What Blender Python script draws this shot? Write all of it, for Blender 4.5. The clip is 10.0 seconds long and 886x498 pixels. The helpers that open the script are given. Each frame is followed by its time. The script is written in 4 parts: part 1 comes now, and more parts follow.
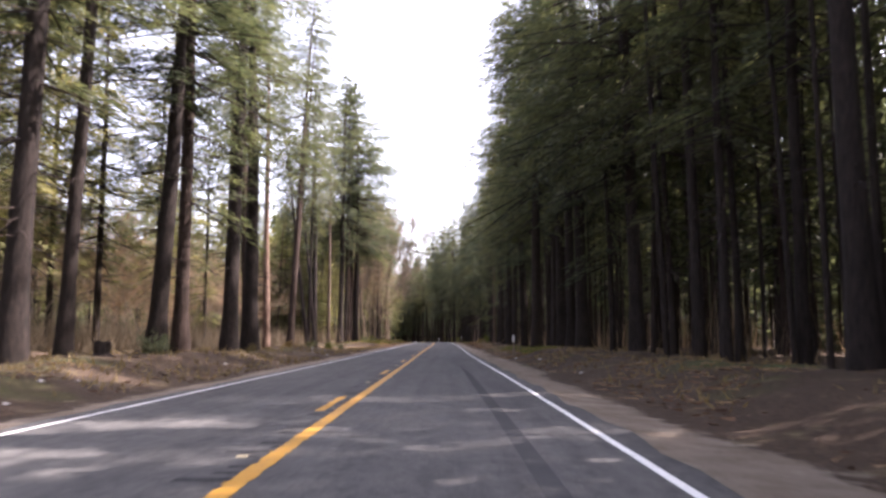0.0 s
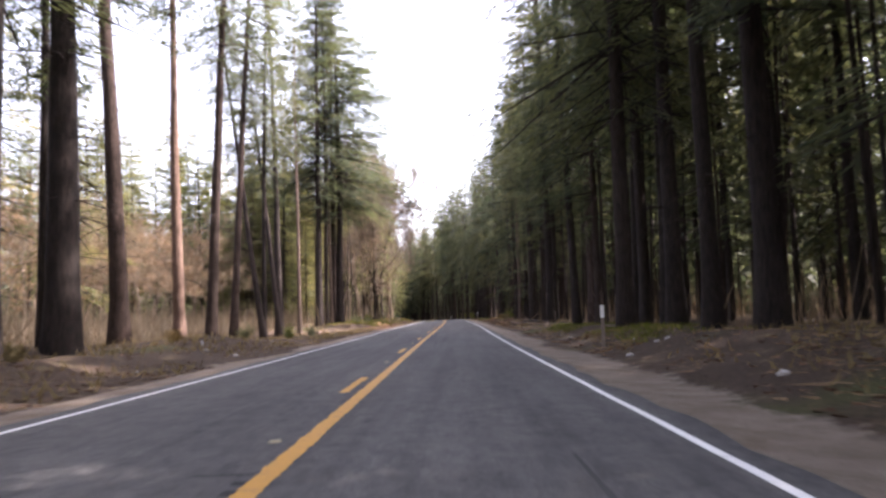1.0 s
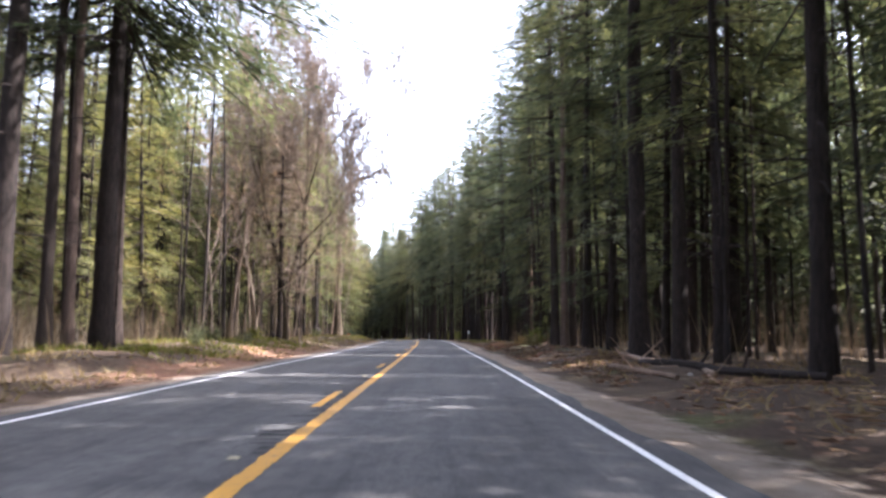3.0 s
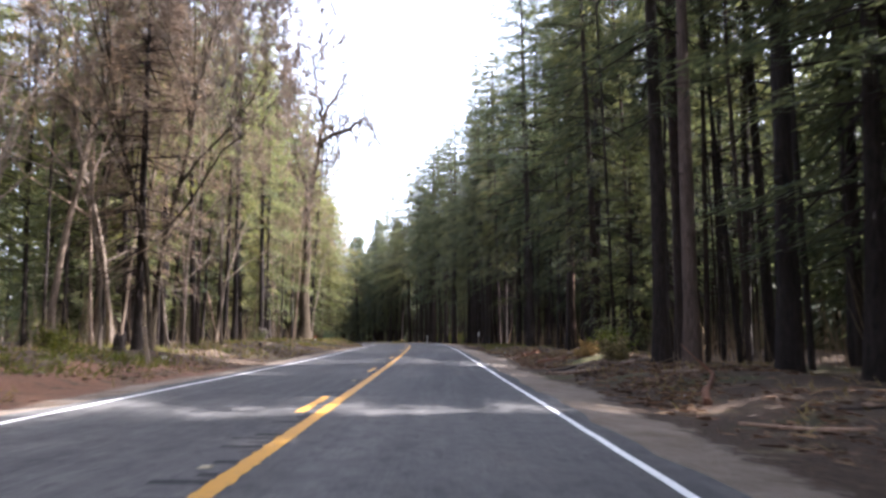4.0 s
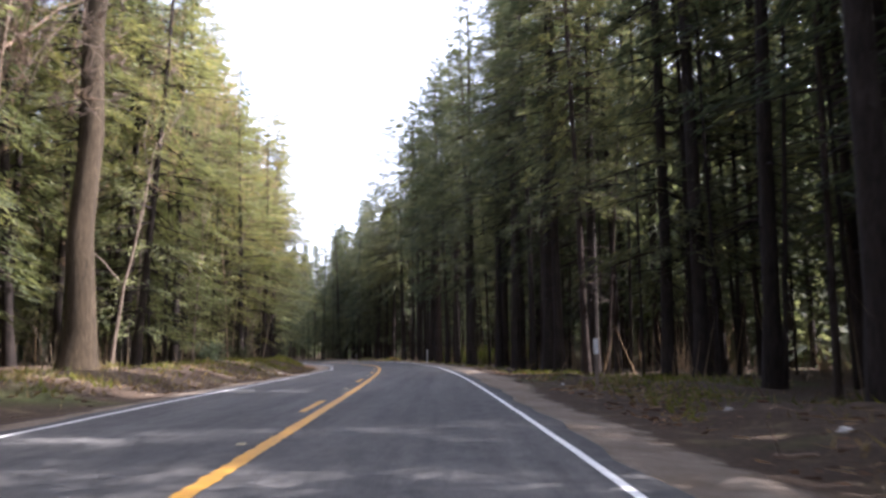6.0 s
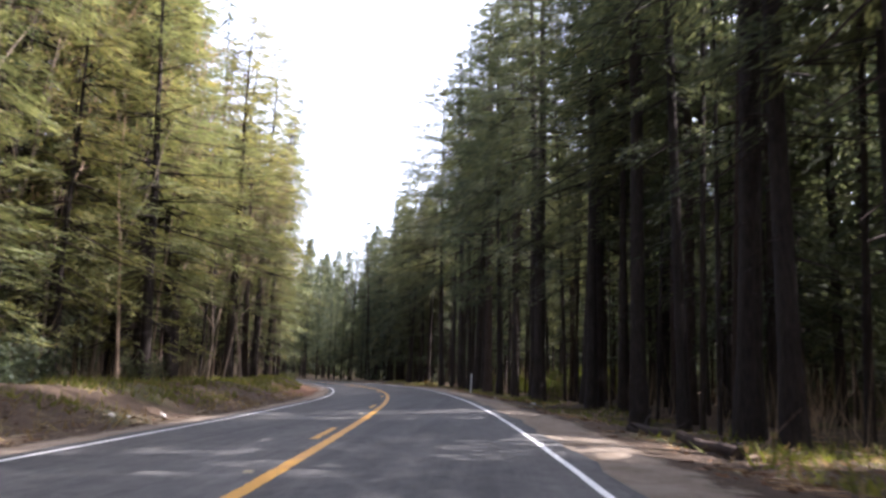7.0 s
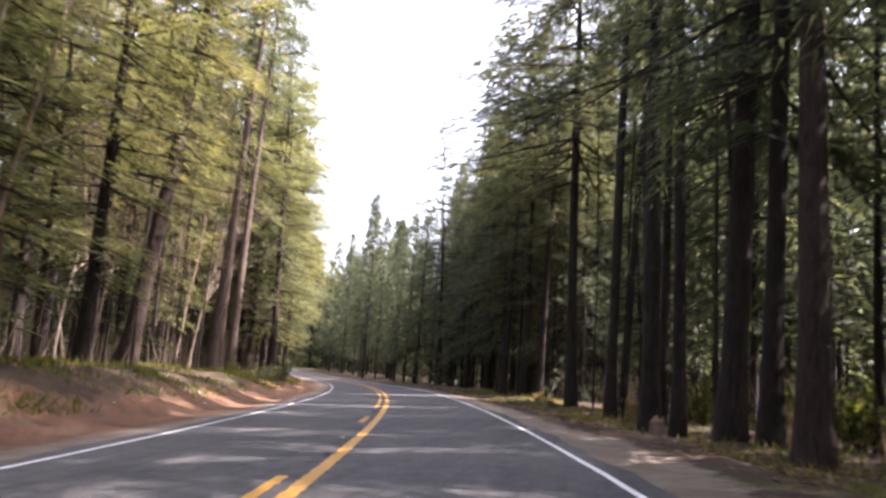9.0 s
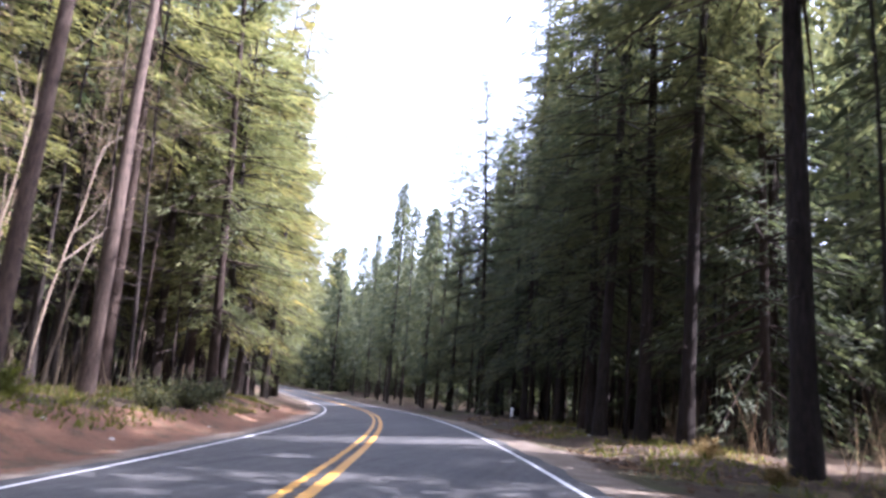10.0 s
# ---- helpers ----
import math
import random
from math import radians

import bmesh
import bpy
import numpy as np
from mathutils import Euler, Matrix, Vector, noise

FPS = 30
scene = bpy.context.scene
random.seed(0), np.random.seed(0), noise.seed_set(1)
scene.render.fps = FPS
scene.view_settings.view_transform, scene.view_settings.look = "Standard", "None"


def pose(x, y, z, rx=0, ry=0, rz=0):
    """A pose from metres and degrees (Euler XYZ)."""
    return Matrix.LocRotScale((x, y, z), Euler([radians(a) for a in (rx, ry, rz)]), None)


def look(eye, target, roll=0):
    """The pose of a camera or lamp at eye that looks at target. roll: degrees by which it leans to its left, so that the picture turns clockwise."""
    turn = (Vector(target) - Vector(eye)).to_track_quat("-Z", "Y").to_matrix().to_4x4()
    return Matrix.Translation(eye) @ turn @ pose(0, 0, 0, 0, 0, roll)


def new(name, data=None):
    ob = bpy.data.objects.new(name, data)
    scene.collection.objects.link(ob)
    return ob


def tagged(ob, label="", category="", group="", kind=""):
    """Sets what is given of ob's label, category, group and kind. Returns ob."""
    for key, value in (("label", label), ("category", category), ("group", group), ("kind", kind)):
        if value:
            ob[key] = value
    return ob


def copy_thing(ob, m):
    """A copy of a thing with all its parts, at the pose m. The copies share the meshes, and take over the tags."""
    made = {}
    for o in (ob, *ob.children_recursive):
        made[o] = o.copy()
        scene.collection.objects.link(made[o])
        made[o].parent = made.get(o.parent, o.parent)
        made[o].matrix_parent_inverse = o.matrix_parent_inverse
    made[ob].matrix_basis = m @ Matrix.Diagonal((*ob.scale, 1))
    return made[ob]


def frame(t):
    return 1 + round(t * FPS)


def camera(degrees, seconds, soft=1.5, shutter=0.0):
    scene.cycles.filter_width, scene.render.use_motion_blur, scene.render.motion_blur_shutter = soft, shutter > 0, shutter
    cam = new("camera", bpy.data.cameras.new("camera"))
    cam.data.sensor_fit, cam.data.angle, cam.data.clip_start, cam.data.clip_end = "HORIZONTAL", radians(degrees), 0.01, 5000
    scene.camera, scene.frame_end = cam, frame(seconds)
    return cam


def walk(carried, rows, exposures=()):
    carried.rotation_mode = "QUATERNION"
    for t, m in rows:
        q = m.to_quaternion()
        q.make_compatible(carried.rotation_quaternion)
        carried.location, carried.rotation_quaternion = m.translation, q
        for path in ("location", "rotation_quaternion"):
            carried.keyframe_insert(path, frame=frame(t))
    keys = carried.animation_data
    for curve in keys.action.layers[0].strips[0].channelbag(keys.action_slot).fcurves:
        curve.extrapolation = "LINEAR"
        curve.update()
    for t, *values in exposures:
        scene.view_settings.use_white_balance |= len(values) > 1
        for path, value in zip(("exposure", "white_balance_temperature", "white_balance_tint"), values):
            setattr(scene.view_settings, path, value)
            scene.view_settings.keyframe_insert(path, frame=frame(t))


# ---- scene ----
# ---- camera: seconds, x, y, z, yaw, pitch, roll ----
cam = camera(59.21, 10.0, soft=2.8, shutter=0.15)
ROWS = (
    (0.0, 1.67, 0.00, 1.166, 0.28, 6.32, 0.08),
    (0.5, 1.53, 12.78, 1.137, 0.43, 5.44, 0.71),
    (1.0, 1.36, 25.49, 1.094, 1.13, 4.65, 1.97),
    (1.5, 1.20, 38.20, 1.042, 1.17, 4.94, 0.89),
    (2.0, 1.12, 50.94, 1.004, -0.76, 4.91, 0.20),
    (3.5, 1.27, 89.35, 0.962, -0.16, 6.29, -0.22),
    (4.0, 1.30, 102.15, 0.934, -0.31, 6.04, 0.04),
    (4.5, 1.29, 114.91, 0.885, -0.55, 5.99, 0.27),
    (5.0, 1.25, 127.62, 0.828, -1.61, 7.08, 1.56),
    (5.5, 1.18, 140.27, 0.799, -0.98, 6.78, 1.49),
    (7.0, 0.45, 178.47, 0.723, 3.18, 8.63, -1.37),
    (7.5, -0.24, 191.30, 0.642, 5.24, 9.55, -2.09),
    (8.0, -1.26, 204.14, 0.508, 6.60, 9.57, -3.15),
    (8.5, -2.70, 216.98, 0.323, 8.25, 9.29, -3.69),
    (9.0, -4.55, 229.76, 0.148, 9.94, 8.64, -3.94),
    (9.5, -6.76, 242.44, -0.005, 12.23, 7.97, -4.20),
    (10.0, -9.33, 255.00, -0.172, 12.77, 10.27, -4.31),
)
walk(cam, [(t, pose(x, y, z, 90 + pitch, roll, yaw)) for t, x, y, z, yaw, pitch, roll in ROWS],
     ((0.0, 2.30, 6400, 28), (1.0, 2.52, 6350, 27), (2.0, 2.62, 6150, 23), (3.5, 2.62, 5850, 20), (4.5, 2.34, 5850, 21), (5.5, 2.26, 5900, 23), (7.0, 2.34, 6000, 22), (7.5, 2.34, 6050, 24), (8.0, 2.46, 6150, 25), (8.5, 2.54, 6250, 26), (9.0, 2.64, 6300, 27), (9.5, 2.70, 6300, 29), (10.0, 2.78, 5450, 28)))

# ---- the road line: bend, grade and crossfall along its length ----
BEND = ((-20, 0.00006), (20, 0.00028), (60, -0.00034), (100, 0.00035), (130, 0.00008), (150, 0.00042), (170, 0.00101), (190, 0.00175), (210, 0.00202), (230, 0.00335), (250, 0.00223), (270, 0.00205), (290, 0.00220), (310, 0.00235), (340, 0.00210), (380, 0.00149), (460, 0.00134))
GRADE = ((-20, 0.00049), (30, -0.00416), (80, 0.00029), (120, -0.00500), (150, 0.00014), (180, -0.00724), (210, -0.01537), (240, -0.01203), (270, -0.01538), (300, -0.01520), (340, -0.01628), (380, -0.00340), (460, 0.01721))
FALL = ((-20, 0.00527), (120, -0.01580), (170, -0.00764), (200, 0.02909), (240, 0.04914), (280, 0.04836), (330, 0.02518), (460, 0.02061))

# ---- daylight ----
SUN_ELEVATION, SUN_BEARING = radians(49), radians(9)      # bearing: from +x (the right of the road) towards +y
world = bpy.data.worlds.new("sky")
scene.world = world
world.use_nodes = True
wn, wl = world.node_tree.nodes, world.node_tree.links
sky = wn.new("ShaderNodeTexSky")
sky.sky_type, sky.sun_disc = "NISHITA", False
sky.sun_elevation, sky.sun_rotation = SUN_ELEVATION, math.pi / 2 - SUN_BEARING
sky.dust_density, sky.ozone_density, sky.air_density = 4.0, 1.0, 1.0
pale = wn.new("ShaderNodeHueSaturation")
pale.inputs["Saturation"].default_value = 0.5
wl.new(sky.outputs[0], pale.inputs["Color"])
wl.new(pale.outputs[0], wn["Background"].inputs["Color"])
wn["Background"].inputs["Strength"].default_value = 0.15
sun = new("sun", bpy.data.lights.new("sun", "SUN"))
sun.data.energy, sun.data.angle, sun.data.color = 4.3, radians(0.6), (1.0, 0.93, 0.83)
sun.matrix_world = look((0, 0, 0), (-math.cos(SUN_ELEVATION) * math.cos(SUN_BEARING), -math.cos(SUN_ELEVATION) * math.sin(SUN_BEARING), -math.sin(SUN_ELEVATION)))


# ---- materials ----
def material(name, rough=0.9):
    m = bpy.data.materials.new(name)
    m.use_nodes = True
    b = m.node_tree.nodes["Principled BSDF"]
    b.inputs["Roughness"].default_value = rough
    b.inputs["Specular IOR Level"].default_value = 0.25
    return m, m.node_tree.nodes, m.node_tree.links, b


def ramp(n, l, source, stops):
    r = n.new("ShaderNodeValToRGB")
    while len(r.color_ramp.elements) < len(stops):
        r.color_ramp.elements.new(0.5)
    for e, (p, c) in zip(r.color_ramp.elements, stops):
        e.position, e.color = p, (*c, 1)
    l.new(source, r.inputs[0])
    return r.outputs[0]


def noise_node(n, l, scale, detail=6, rough=0.6, stretch=(1, 1, 1), coords="Object"):
    tc, mp, nz = n.new("ShaderNodeTexCoord"), n.new("ShaderNodeMapping"), n.new("ShaderNodeTexNoise")
    mp.inputs["Scale"].default_value = stretch
    nz.inputs["Scale"].default_value, nz.inputs["Detail"].default_value, nz.inputs["Roughness"].default_value = scale, detail, rough
    l.new(tc.outputs[coords], mp.inputs[0])
    l.new(mp.outputs[0], nz.inputs["Vector"])
    return nz.outputs["Fac"]


def mixed(n, l, a, b, fac, mode="MIX"):
    m = n.new("ShaderNodeMix")
    m.data_type, m.blend_type = "RGBA", mode
    for value, k in ((fac, 0), (a, 6), (b, 7)):
        if isinstance(value, (int, float)):
            m.inputs[k].default_value = value
        elif isinstance(value, tuple):
            m.inputs[k].default_value = (*value, 1)
        else:
            l.new(value, m.inputs[k])
    return m.outputs[2]


def bump(n, l, b, height, strength, distance):
    p = n.new("ShaderNodeBump")
    p.inputs["Strength"].default_value, p.inputs["Distance"].default_value = strength, distance
    l.new(height, p.inputs["Height"])
    l.new(p.outputs[0], b.inputs["Normal"])


def mat_asphalt():
    m, n, l, b = material("asphalt", 0.82)
    wide = noise_node(n, l, 0.35, 4, 0.6, (1, 0.25, 1))
    streak = noise_node(n, l, 1.6, 5, 0.65, (1.6, 0.05, 1))
    patch = noise_node(n, l, 2.2, 7, 0.75)
    grit = noise_node(n, l, 60, 3, 0.7)
    c = ramp(n, l, wide, ((0.3, (0.073, 0.0715, 0.070)), (0.7, (0.118, 0.116, 0.112))))
    c = mixed(n, l, c, ramp(n, l, streak, ((0.32, (0.72, 0.72, 0.73)), (0.52, (1, 1, 1)), (0.72, (1.22, 1.2, 1.18)))), 1.0, "MULTIPLY")
    c = mixed(n, l, c, ramp(n, l, patch, ((0.30, (0.66, 0.66, 0.67)), (0.48, (1, 1, 1)), (0.74, (1.25, 1.23, 1.2)))), 1.0, "MULTIPLY")
    c = mixed(n, l, c, ramp(n, l, grit, ((0.35, (0.45, 0.45, 0.45)), (0.75, (1.35, 1.35, 1.35)))), 1.0, "MULTIPLY")
    mottle = noise_node(n, l, 7, 7, 0.8, (1, 0.45, 1))
    c = mixed(n, l, c, ramp(n, l, mottle, ((0.34, (0.68, 0.68, 0.69)), (0.5, (1, 1, 1)), (0.68, (1.3, 1.28, 1.25)))), 1.0, "MULTIPLY")
    l.new(c, b.inputs["Base Color"])
    bump(n, l, b, grit, 0.5, 0.01)
    return m


def mat_paint(name, color, worn, rough=0.6):
    m, n, l, b = material(name, rough)
    b.inputs["Specular IOR Level"].default_value = 0.25 if rough < 0.9 else 0.03
    wear = noise_node(n, l, 9, 6, 0.75)
    c = ramp(n, l, wear, ((worn - 0.06, tuple(0.35 * k + 0.05 for k in color)), (worn + 0.08, color)))
    l.new(c, b.inputs["Base Color"])
    return m


def mat_ground():
    """Forest floor, gravel shoulder and red cut bank, which run into one another along ragged edges."""
    m, n, l, b = material("forest_floor", 0.95)
    fine, mid, wide = noise_node(n, l, 14, 8, 0.75), noise_node(n, l, 1.3, 6, 0.65), noise_node(n, l, 0.16, 4)
    grit = noise_node(n, l, 34, 5, 0.75)
    c = ramp(n, l, fine, ((0.28, (0.020, 0.0135, 0.009)), (0.5, (0.060, 0.040, 0.026)), (0.72, (0.150, 0.103, 0.069))))
    straw = ramp(n, l, fine, ((0.3, (0.07, 0.054, 0.026)), (0.7, (0.23, 0.185, 0.105))))
    moss = ramp(n, l, fine, ((0.3, (0.030, 0.042, 0.011)), (0.7, (0.105, 0.122, 0.032))))
    c = mixed(n, l, c, straw, ramp(n, l, mid, ((0.55, (0, 0, 0)), (0.70, (1, 1, 1)))))
    c = mixed(n, l, c, moss, ramp(n, l, wide, ((0.55, (0, 0, 0)), (0.68, (0.8, 0.8, 0.8)))))
    gravel = ramp(n, l, grit, ((0.3, (0.135, 0.110, 0.086)), (0.5, (0.245, 0.204, 0.160)), (0.75, (0.40, 0.347, 0.282))))
    gravel = mixed(n, l, gravel, ramp(n, l, mid, ((0.35, (0.72, 0.65, 0.58)), (0.65, (1.1, 1.1, 1.1)))), 1.0, "MULTIPLY")
    soil = ramp(n, l, fine, ((0.3, (0.095, 0.048, 0.029)), (0.7, (0.30, 0.160, 0.096))))
    soil = mixed(n, l, soil, ramp(n, l, fine, ((0.3, (0.06, 0.040, 0.024)), (0.7, (0.16, 0.115, 0.07)))), ramp(n, l, mid, ((0.48, (0, 0, 0)), (0.64, (1, 1, 1)))))
    for name, other in (("cut_bank", soil), ("shoulder", gravel)):
        at, ragged, add = n.new("ShaderNodeAttribute"), n.new("ShaderNodeMath"), n.new("ShaderNodeMath")
        at.attribute_name = name
        ragged.operation, ragged.inputs[1].default_value, ragged.inputs[2].default_value = "MULTIPLY_ADD", 1.6, -0.8
        l.new(noise_node(n, l, 2.6, 6, 0.7), ragged.inputs[0])
        l.new(ragged.outputs[0], add.inputs[0])
        l.new(at.outputs["Fac"], add.inputs[1])
        c = mixed(n, l, c, other, ramp(n, l, add.outputs[0], ((0.36, (0, 0, 0)), (0.64, (1, 1, 1)))))
    l.new(c, b.inputs["Base Color"])
    bump(n, l, b, fine, 0.9, 0.08)
    return m


def mat_bark(name, dark, light, red=0.0):
    m, n, l, b = material(name, 0.95)
    fur = noise_node(n, l, 5, 6, 0.7, (4, 4, 0.5))
    patch = noise_node(n, l, 0.6, 4, 0.6)
    c = ramp(n, l, fur, ((0.32, dark), (0.68, light)))
    c = mixed(n, l, c, ramp(n, l, patch, ((0.35, (0.7, 0.66, 0.62)), (0.7, (1.15, 1.1, 1.05)))), 1.0, "MULTIPLY")
    info = n.new("ShaderNodeObjectInfo")
    c = mixed(n, l, c, ramp(n, l, info.outputs["Random"], ((0.0, (0.75, 0.72, 0.70)), (0.5, (0.95, 0.95, 0.95)), (0.8, (1.1, 1.06, 1.02)), (1.0, (1.6, 1.4, 1.28)))), 1.0, "MULTIPLY")
    l.new(c, b.inputs["Base Color"])
    bump(n, l, b, fur, 1.0, 0.06)
    return m


def mat_leaf(name, low, high, through_color):
    m, n, l, b = material(name, 0.7)
    geo, info = n.new("ShaderNodeNewGeometry"), n.new("ShaderNodeObjectInfo")
    c = ramp(n, l, geo.outputs["Random Per Island"], ((0.0, low), (1.0, high)))
    c = mixed(n, l, c, ramp(n, l, info.outputs["Random"], ((0.0, (0.72, 0.80, 0.85)), (0.5, (1, 1, 1)), (1.0, (1.22, 1.10, 0.95)))), 1.0, "MULTIPLY")
    c = mixed(n, l, c, ramp(n, l, noise_node(n, l, 0.35, 3), ((0.3, (0.75, 0.8, 0.8)), (0.7, (1.25, 1.18, 1.0)))), 1.0, "MULTIPLY")
    l.new(c, b.inputs["Base Color"])
    t, mx = n.new("ShaderNodeBsdfTranslucent"), n.new("ShaderNodeMixShader")
    l.new(mixed(n, l, c, through_color, 1.0, "MULTIPLY"), t.inputs["Color"])
    mx.inputs[0].default_value = 0.45
    l.new(b.outputs[0], mx.inputs[1])
    l.new(t.outputs[0], mx.inputs[2])
    l.new(mx.outputs[0], n["Material Output"].inputs["Surface"])
    return m


ASPHALT, GROUND = mat_asphalt(), mat_ground()
WHITE, YELLOW = mat_paint("white_road_paint", (0.78, 0.78, 0.76), 0.36), mat_paint("yellow_road_paint", (0.50, 0.255, 0.030), 0.38)
BARK = mat_bark("fir_bark", (0.012, 0.0105, 0.0098), (0.054, 0.043, 0.039))
PALE_BARK = mat_bark("alder_bark", (0.10, 0.085, 0.07), (0.34, 0.29, 0.24))
MOSSY_BARK = mat_bark("mossy_bark", (0.014, 0.012, 0.008), (0.066, 0.053, 0.030))
OAK_BARK = mat_bark("mossy_oak_bark", (0.022, 0.018, 0.012), (0.098, 0.077, 0.050))
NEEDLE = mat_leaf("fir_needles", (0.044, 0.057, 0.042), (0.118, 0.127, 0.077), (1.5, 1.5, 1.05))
# young firs' yellow-green, brightened so sunlight is painted into the sunny side's needles
SUNLIT = mat_leaf("sunlit_fir_needles", (0.074, 0.091, 0.048), (0.205, 0.212, 0.106), (1.35, 1.3, 0.95))
STUD = mat_paint("stud_plastic", (0.36, 0.31, 0.20), 0.3)
GROOVE = mat_paint("milled_asphalt", (0.046, 0.046, 0.047), 0.47, 1.0)
SKID = mat_paint("rubber_on_asphalt", (0.066, 0.066, 0.067), 0.50, 1.0)
TWIG = mat_leaf("bare_twigs", (0.15, 0.114, 0.084), (0.34, 0.262, 0.192), (1.1, 1.0, 0.9))
HAZE_TWIG = mat_leaf("pinkish_twigs", (0.115, 0.088, 0.074), (0.27, 0.205, 0.170), (1.0, 0.95, 0.9))
DRY = mat_leaf("dry_needles", (0.105, 0.086, 0.074), (0.235, 0.190, 0.160), (1.1, 1.0, 0.9))
# yellower still: warm sunlight put into the needle colour along the bend
SUNLIT_WARM = mat_leaf("sunlit_yellow_green_needles", (0.092, 0.102, 0.050), (0.235, 0.226, 0.112), (1.3, 1.25, 0.9))
CHIP = mat_leaf("bark_chips", (0.07, 0.042, 0.030), (0.29, 0.195, 0.148), (0.3, 0.3, 0.3))
STRAW = mat_leaf("dry_grass", (0.16, 0.115, 0.055), (0.34, 0.27, 0.14), (1.1, 1.0, 0.8))
GRASS = mat_leaf("verge_grass", (0.055, 0.070, 0.016), (0.17, 0.175, 0.045), (1.3, 1.4, 0.6))


# ---- the road line ----
STEP = 1.0
S_ALL = np.arange(-120, 620.5, STEP)
bend, grade, fall = (np.interp(S_ALL, *zip(*k)) for k in (BEND, GRADE, FALL))
bend = np.where((S_ALL < -20) | (S_ALL > 520), 0, bend)
ZERO = int(120 / STEP)
turn = np.cumsum(bend) * STEP
turn -= turn[ZERO]
road_x, road_y, road_z = np.cumsum(-np.sin(turn)) * STEP, np.cumsum(np.cos(turn)) * STEP, np.cumsum(grade) * STEP
road_x, road_y, road_z = road_x - road_x[ZERO], road_y - road_y[ZERO], road_z - road_z[ZERO]
LANE_RIGHT, LANE_LEFT = 3.51, 3.68
PAVED_RIGHT, PAVED_LEFT = 3.88, 4.08


def heading(s):
    return np.interp(s, S_ALL, turn)


def on_road(s, o, up=0.0):
    """The place s metres along the yellow line and o metres to its right, up above the paving's plane."""
    t = heading(s)
    return np.stack(np.broadcast_arrays(np.interp(s, S_ALL, road_x) + o * np.cos(t), np.interp(s, S_ALL, road_y) + o * np.sin(t),
                                        np.interp(s, S_ALL, road_z) + np.clip(o, -6, 6) * np.interp(s, S_ALL, fall) + up), -1)


def value_noise(x, y, seed):
    """Smooth random heights between -1 and 1."""
    i, j = np.floor(x).astype(np.int64), np.floor(y).astype(np.int64)
    u, v = x - i, y - j
    u, v = u * u * (3 - 2 * u), v * v * (3 - 2 * v)

    def corner(a, b):
        k = np.sin(a * 127.1 + b * 311.7 + seed * 74.7) * 43758.5453
        return 2 * (k - np.floor(k)) - 1

    return (corner(i, j) * (1 - u) + corner(i + 1, j) * u) * (1 - v) + (corner(i, j + 1) * (1 - u) + corner(i + 1, j + 1) * u) * v


def lumps(s, o):
    return 0.16 * value_noise(s / 5.0, o / 3.0, 1) + 0.09 * value_noise(s / 1.7, o / 1.2, 2) + 0.05 * value_noise(s / 0.8, o / 0.6, 3)


RISE_RIGHT = ((-120, 0.6), (45, 0.55), (70, 0.35), (100, 0.35), (125, 0.38), (145, 0.28), (160, 0.08), (175, 0.05), (205, -0.5), (260, -0.3), (300, 0.3), (620, 0.4))
RISE_LEFT = ((-120, 0.6), (58, 0.5), (66, 0.15), (76, -0.25), (90, -0.2), (97, 0.35), (104, 0.5), (140, 0.5), (180, 0.6), (225, 1.0), (260, 1.1), (310, 0.8), (620, 0.6))


def ground_up(s, o):
    """Height of the ground over the paving's plane."""
    s, o = np.broadcast_arrays(np.asarray(s, float), np.asarray(o, float))
    right = o > 0
    edge = np.where(right, PAVED_RIGHT, PAVED_LEFT)
    d = np.abs(o) - edge
    rise = np.where(right, np.interp(s, *zip(*RISE_RIGHT)), np.interp(s, *zip(*RISE_LEFT)))
    u = np.clip((d - 1.2) / 3.6, 0, 1)
    soft = np.clip((d - 0.9) / 2.0, 0, 1)
    up = -0.03 - 0.06 * np.clip(d / 1.2, 0, 1) + rise * u * u * (3 - 2 * u) + lumps(s, o) * soft
    far = np.clip((d - 20) / 60, 0, 1)
    return np.where(d < -0.3, -0.10, up) + far * 0.8 * np.sin(s * 0.03 + o * 0.02)


def ground_at(s, o):
    return on_road(s, o, ground_up(s, o))


def mesh_of(name, verts, faces, mat, smooth=False):
    me = bpy.data.meshes.new(name)
    me.from_pydata(np.asarray(verts).tolist(), [], faces if isinstance(faces, list) else np.asarray(faces).tolist())
    for k in mat if isinstance(mat, (list, tuple)) else (mat,):
        me.materials.append(k)
    if smooth:
        me.polygons.foreach_set("use_smooth", np.ones(len(me.polygons), bool))
    me.update()
    return me


def lattice(rows, cols):
    i = np.arange(rows * cols).reshape(rows, cols)
    return np.stack([i[:-1, :-1], i[:-1, 1:], i[1:, 1:], i[1:, :-1]], -1).reshape(-1, 4)


def part(name, me, parent, label=""):
    ob = new(name, me)
    ob.parent = parent
    if label:
        tagged(ob, label=label)
    return ob


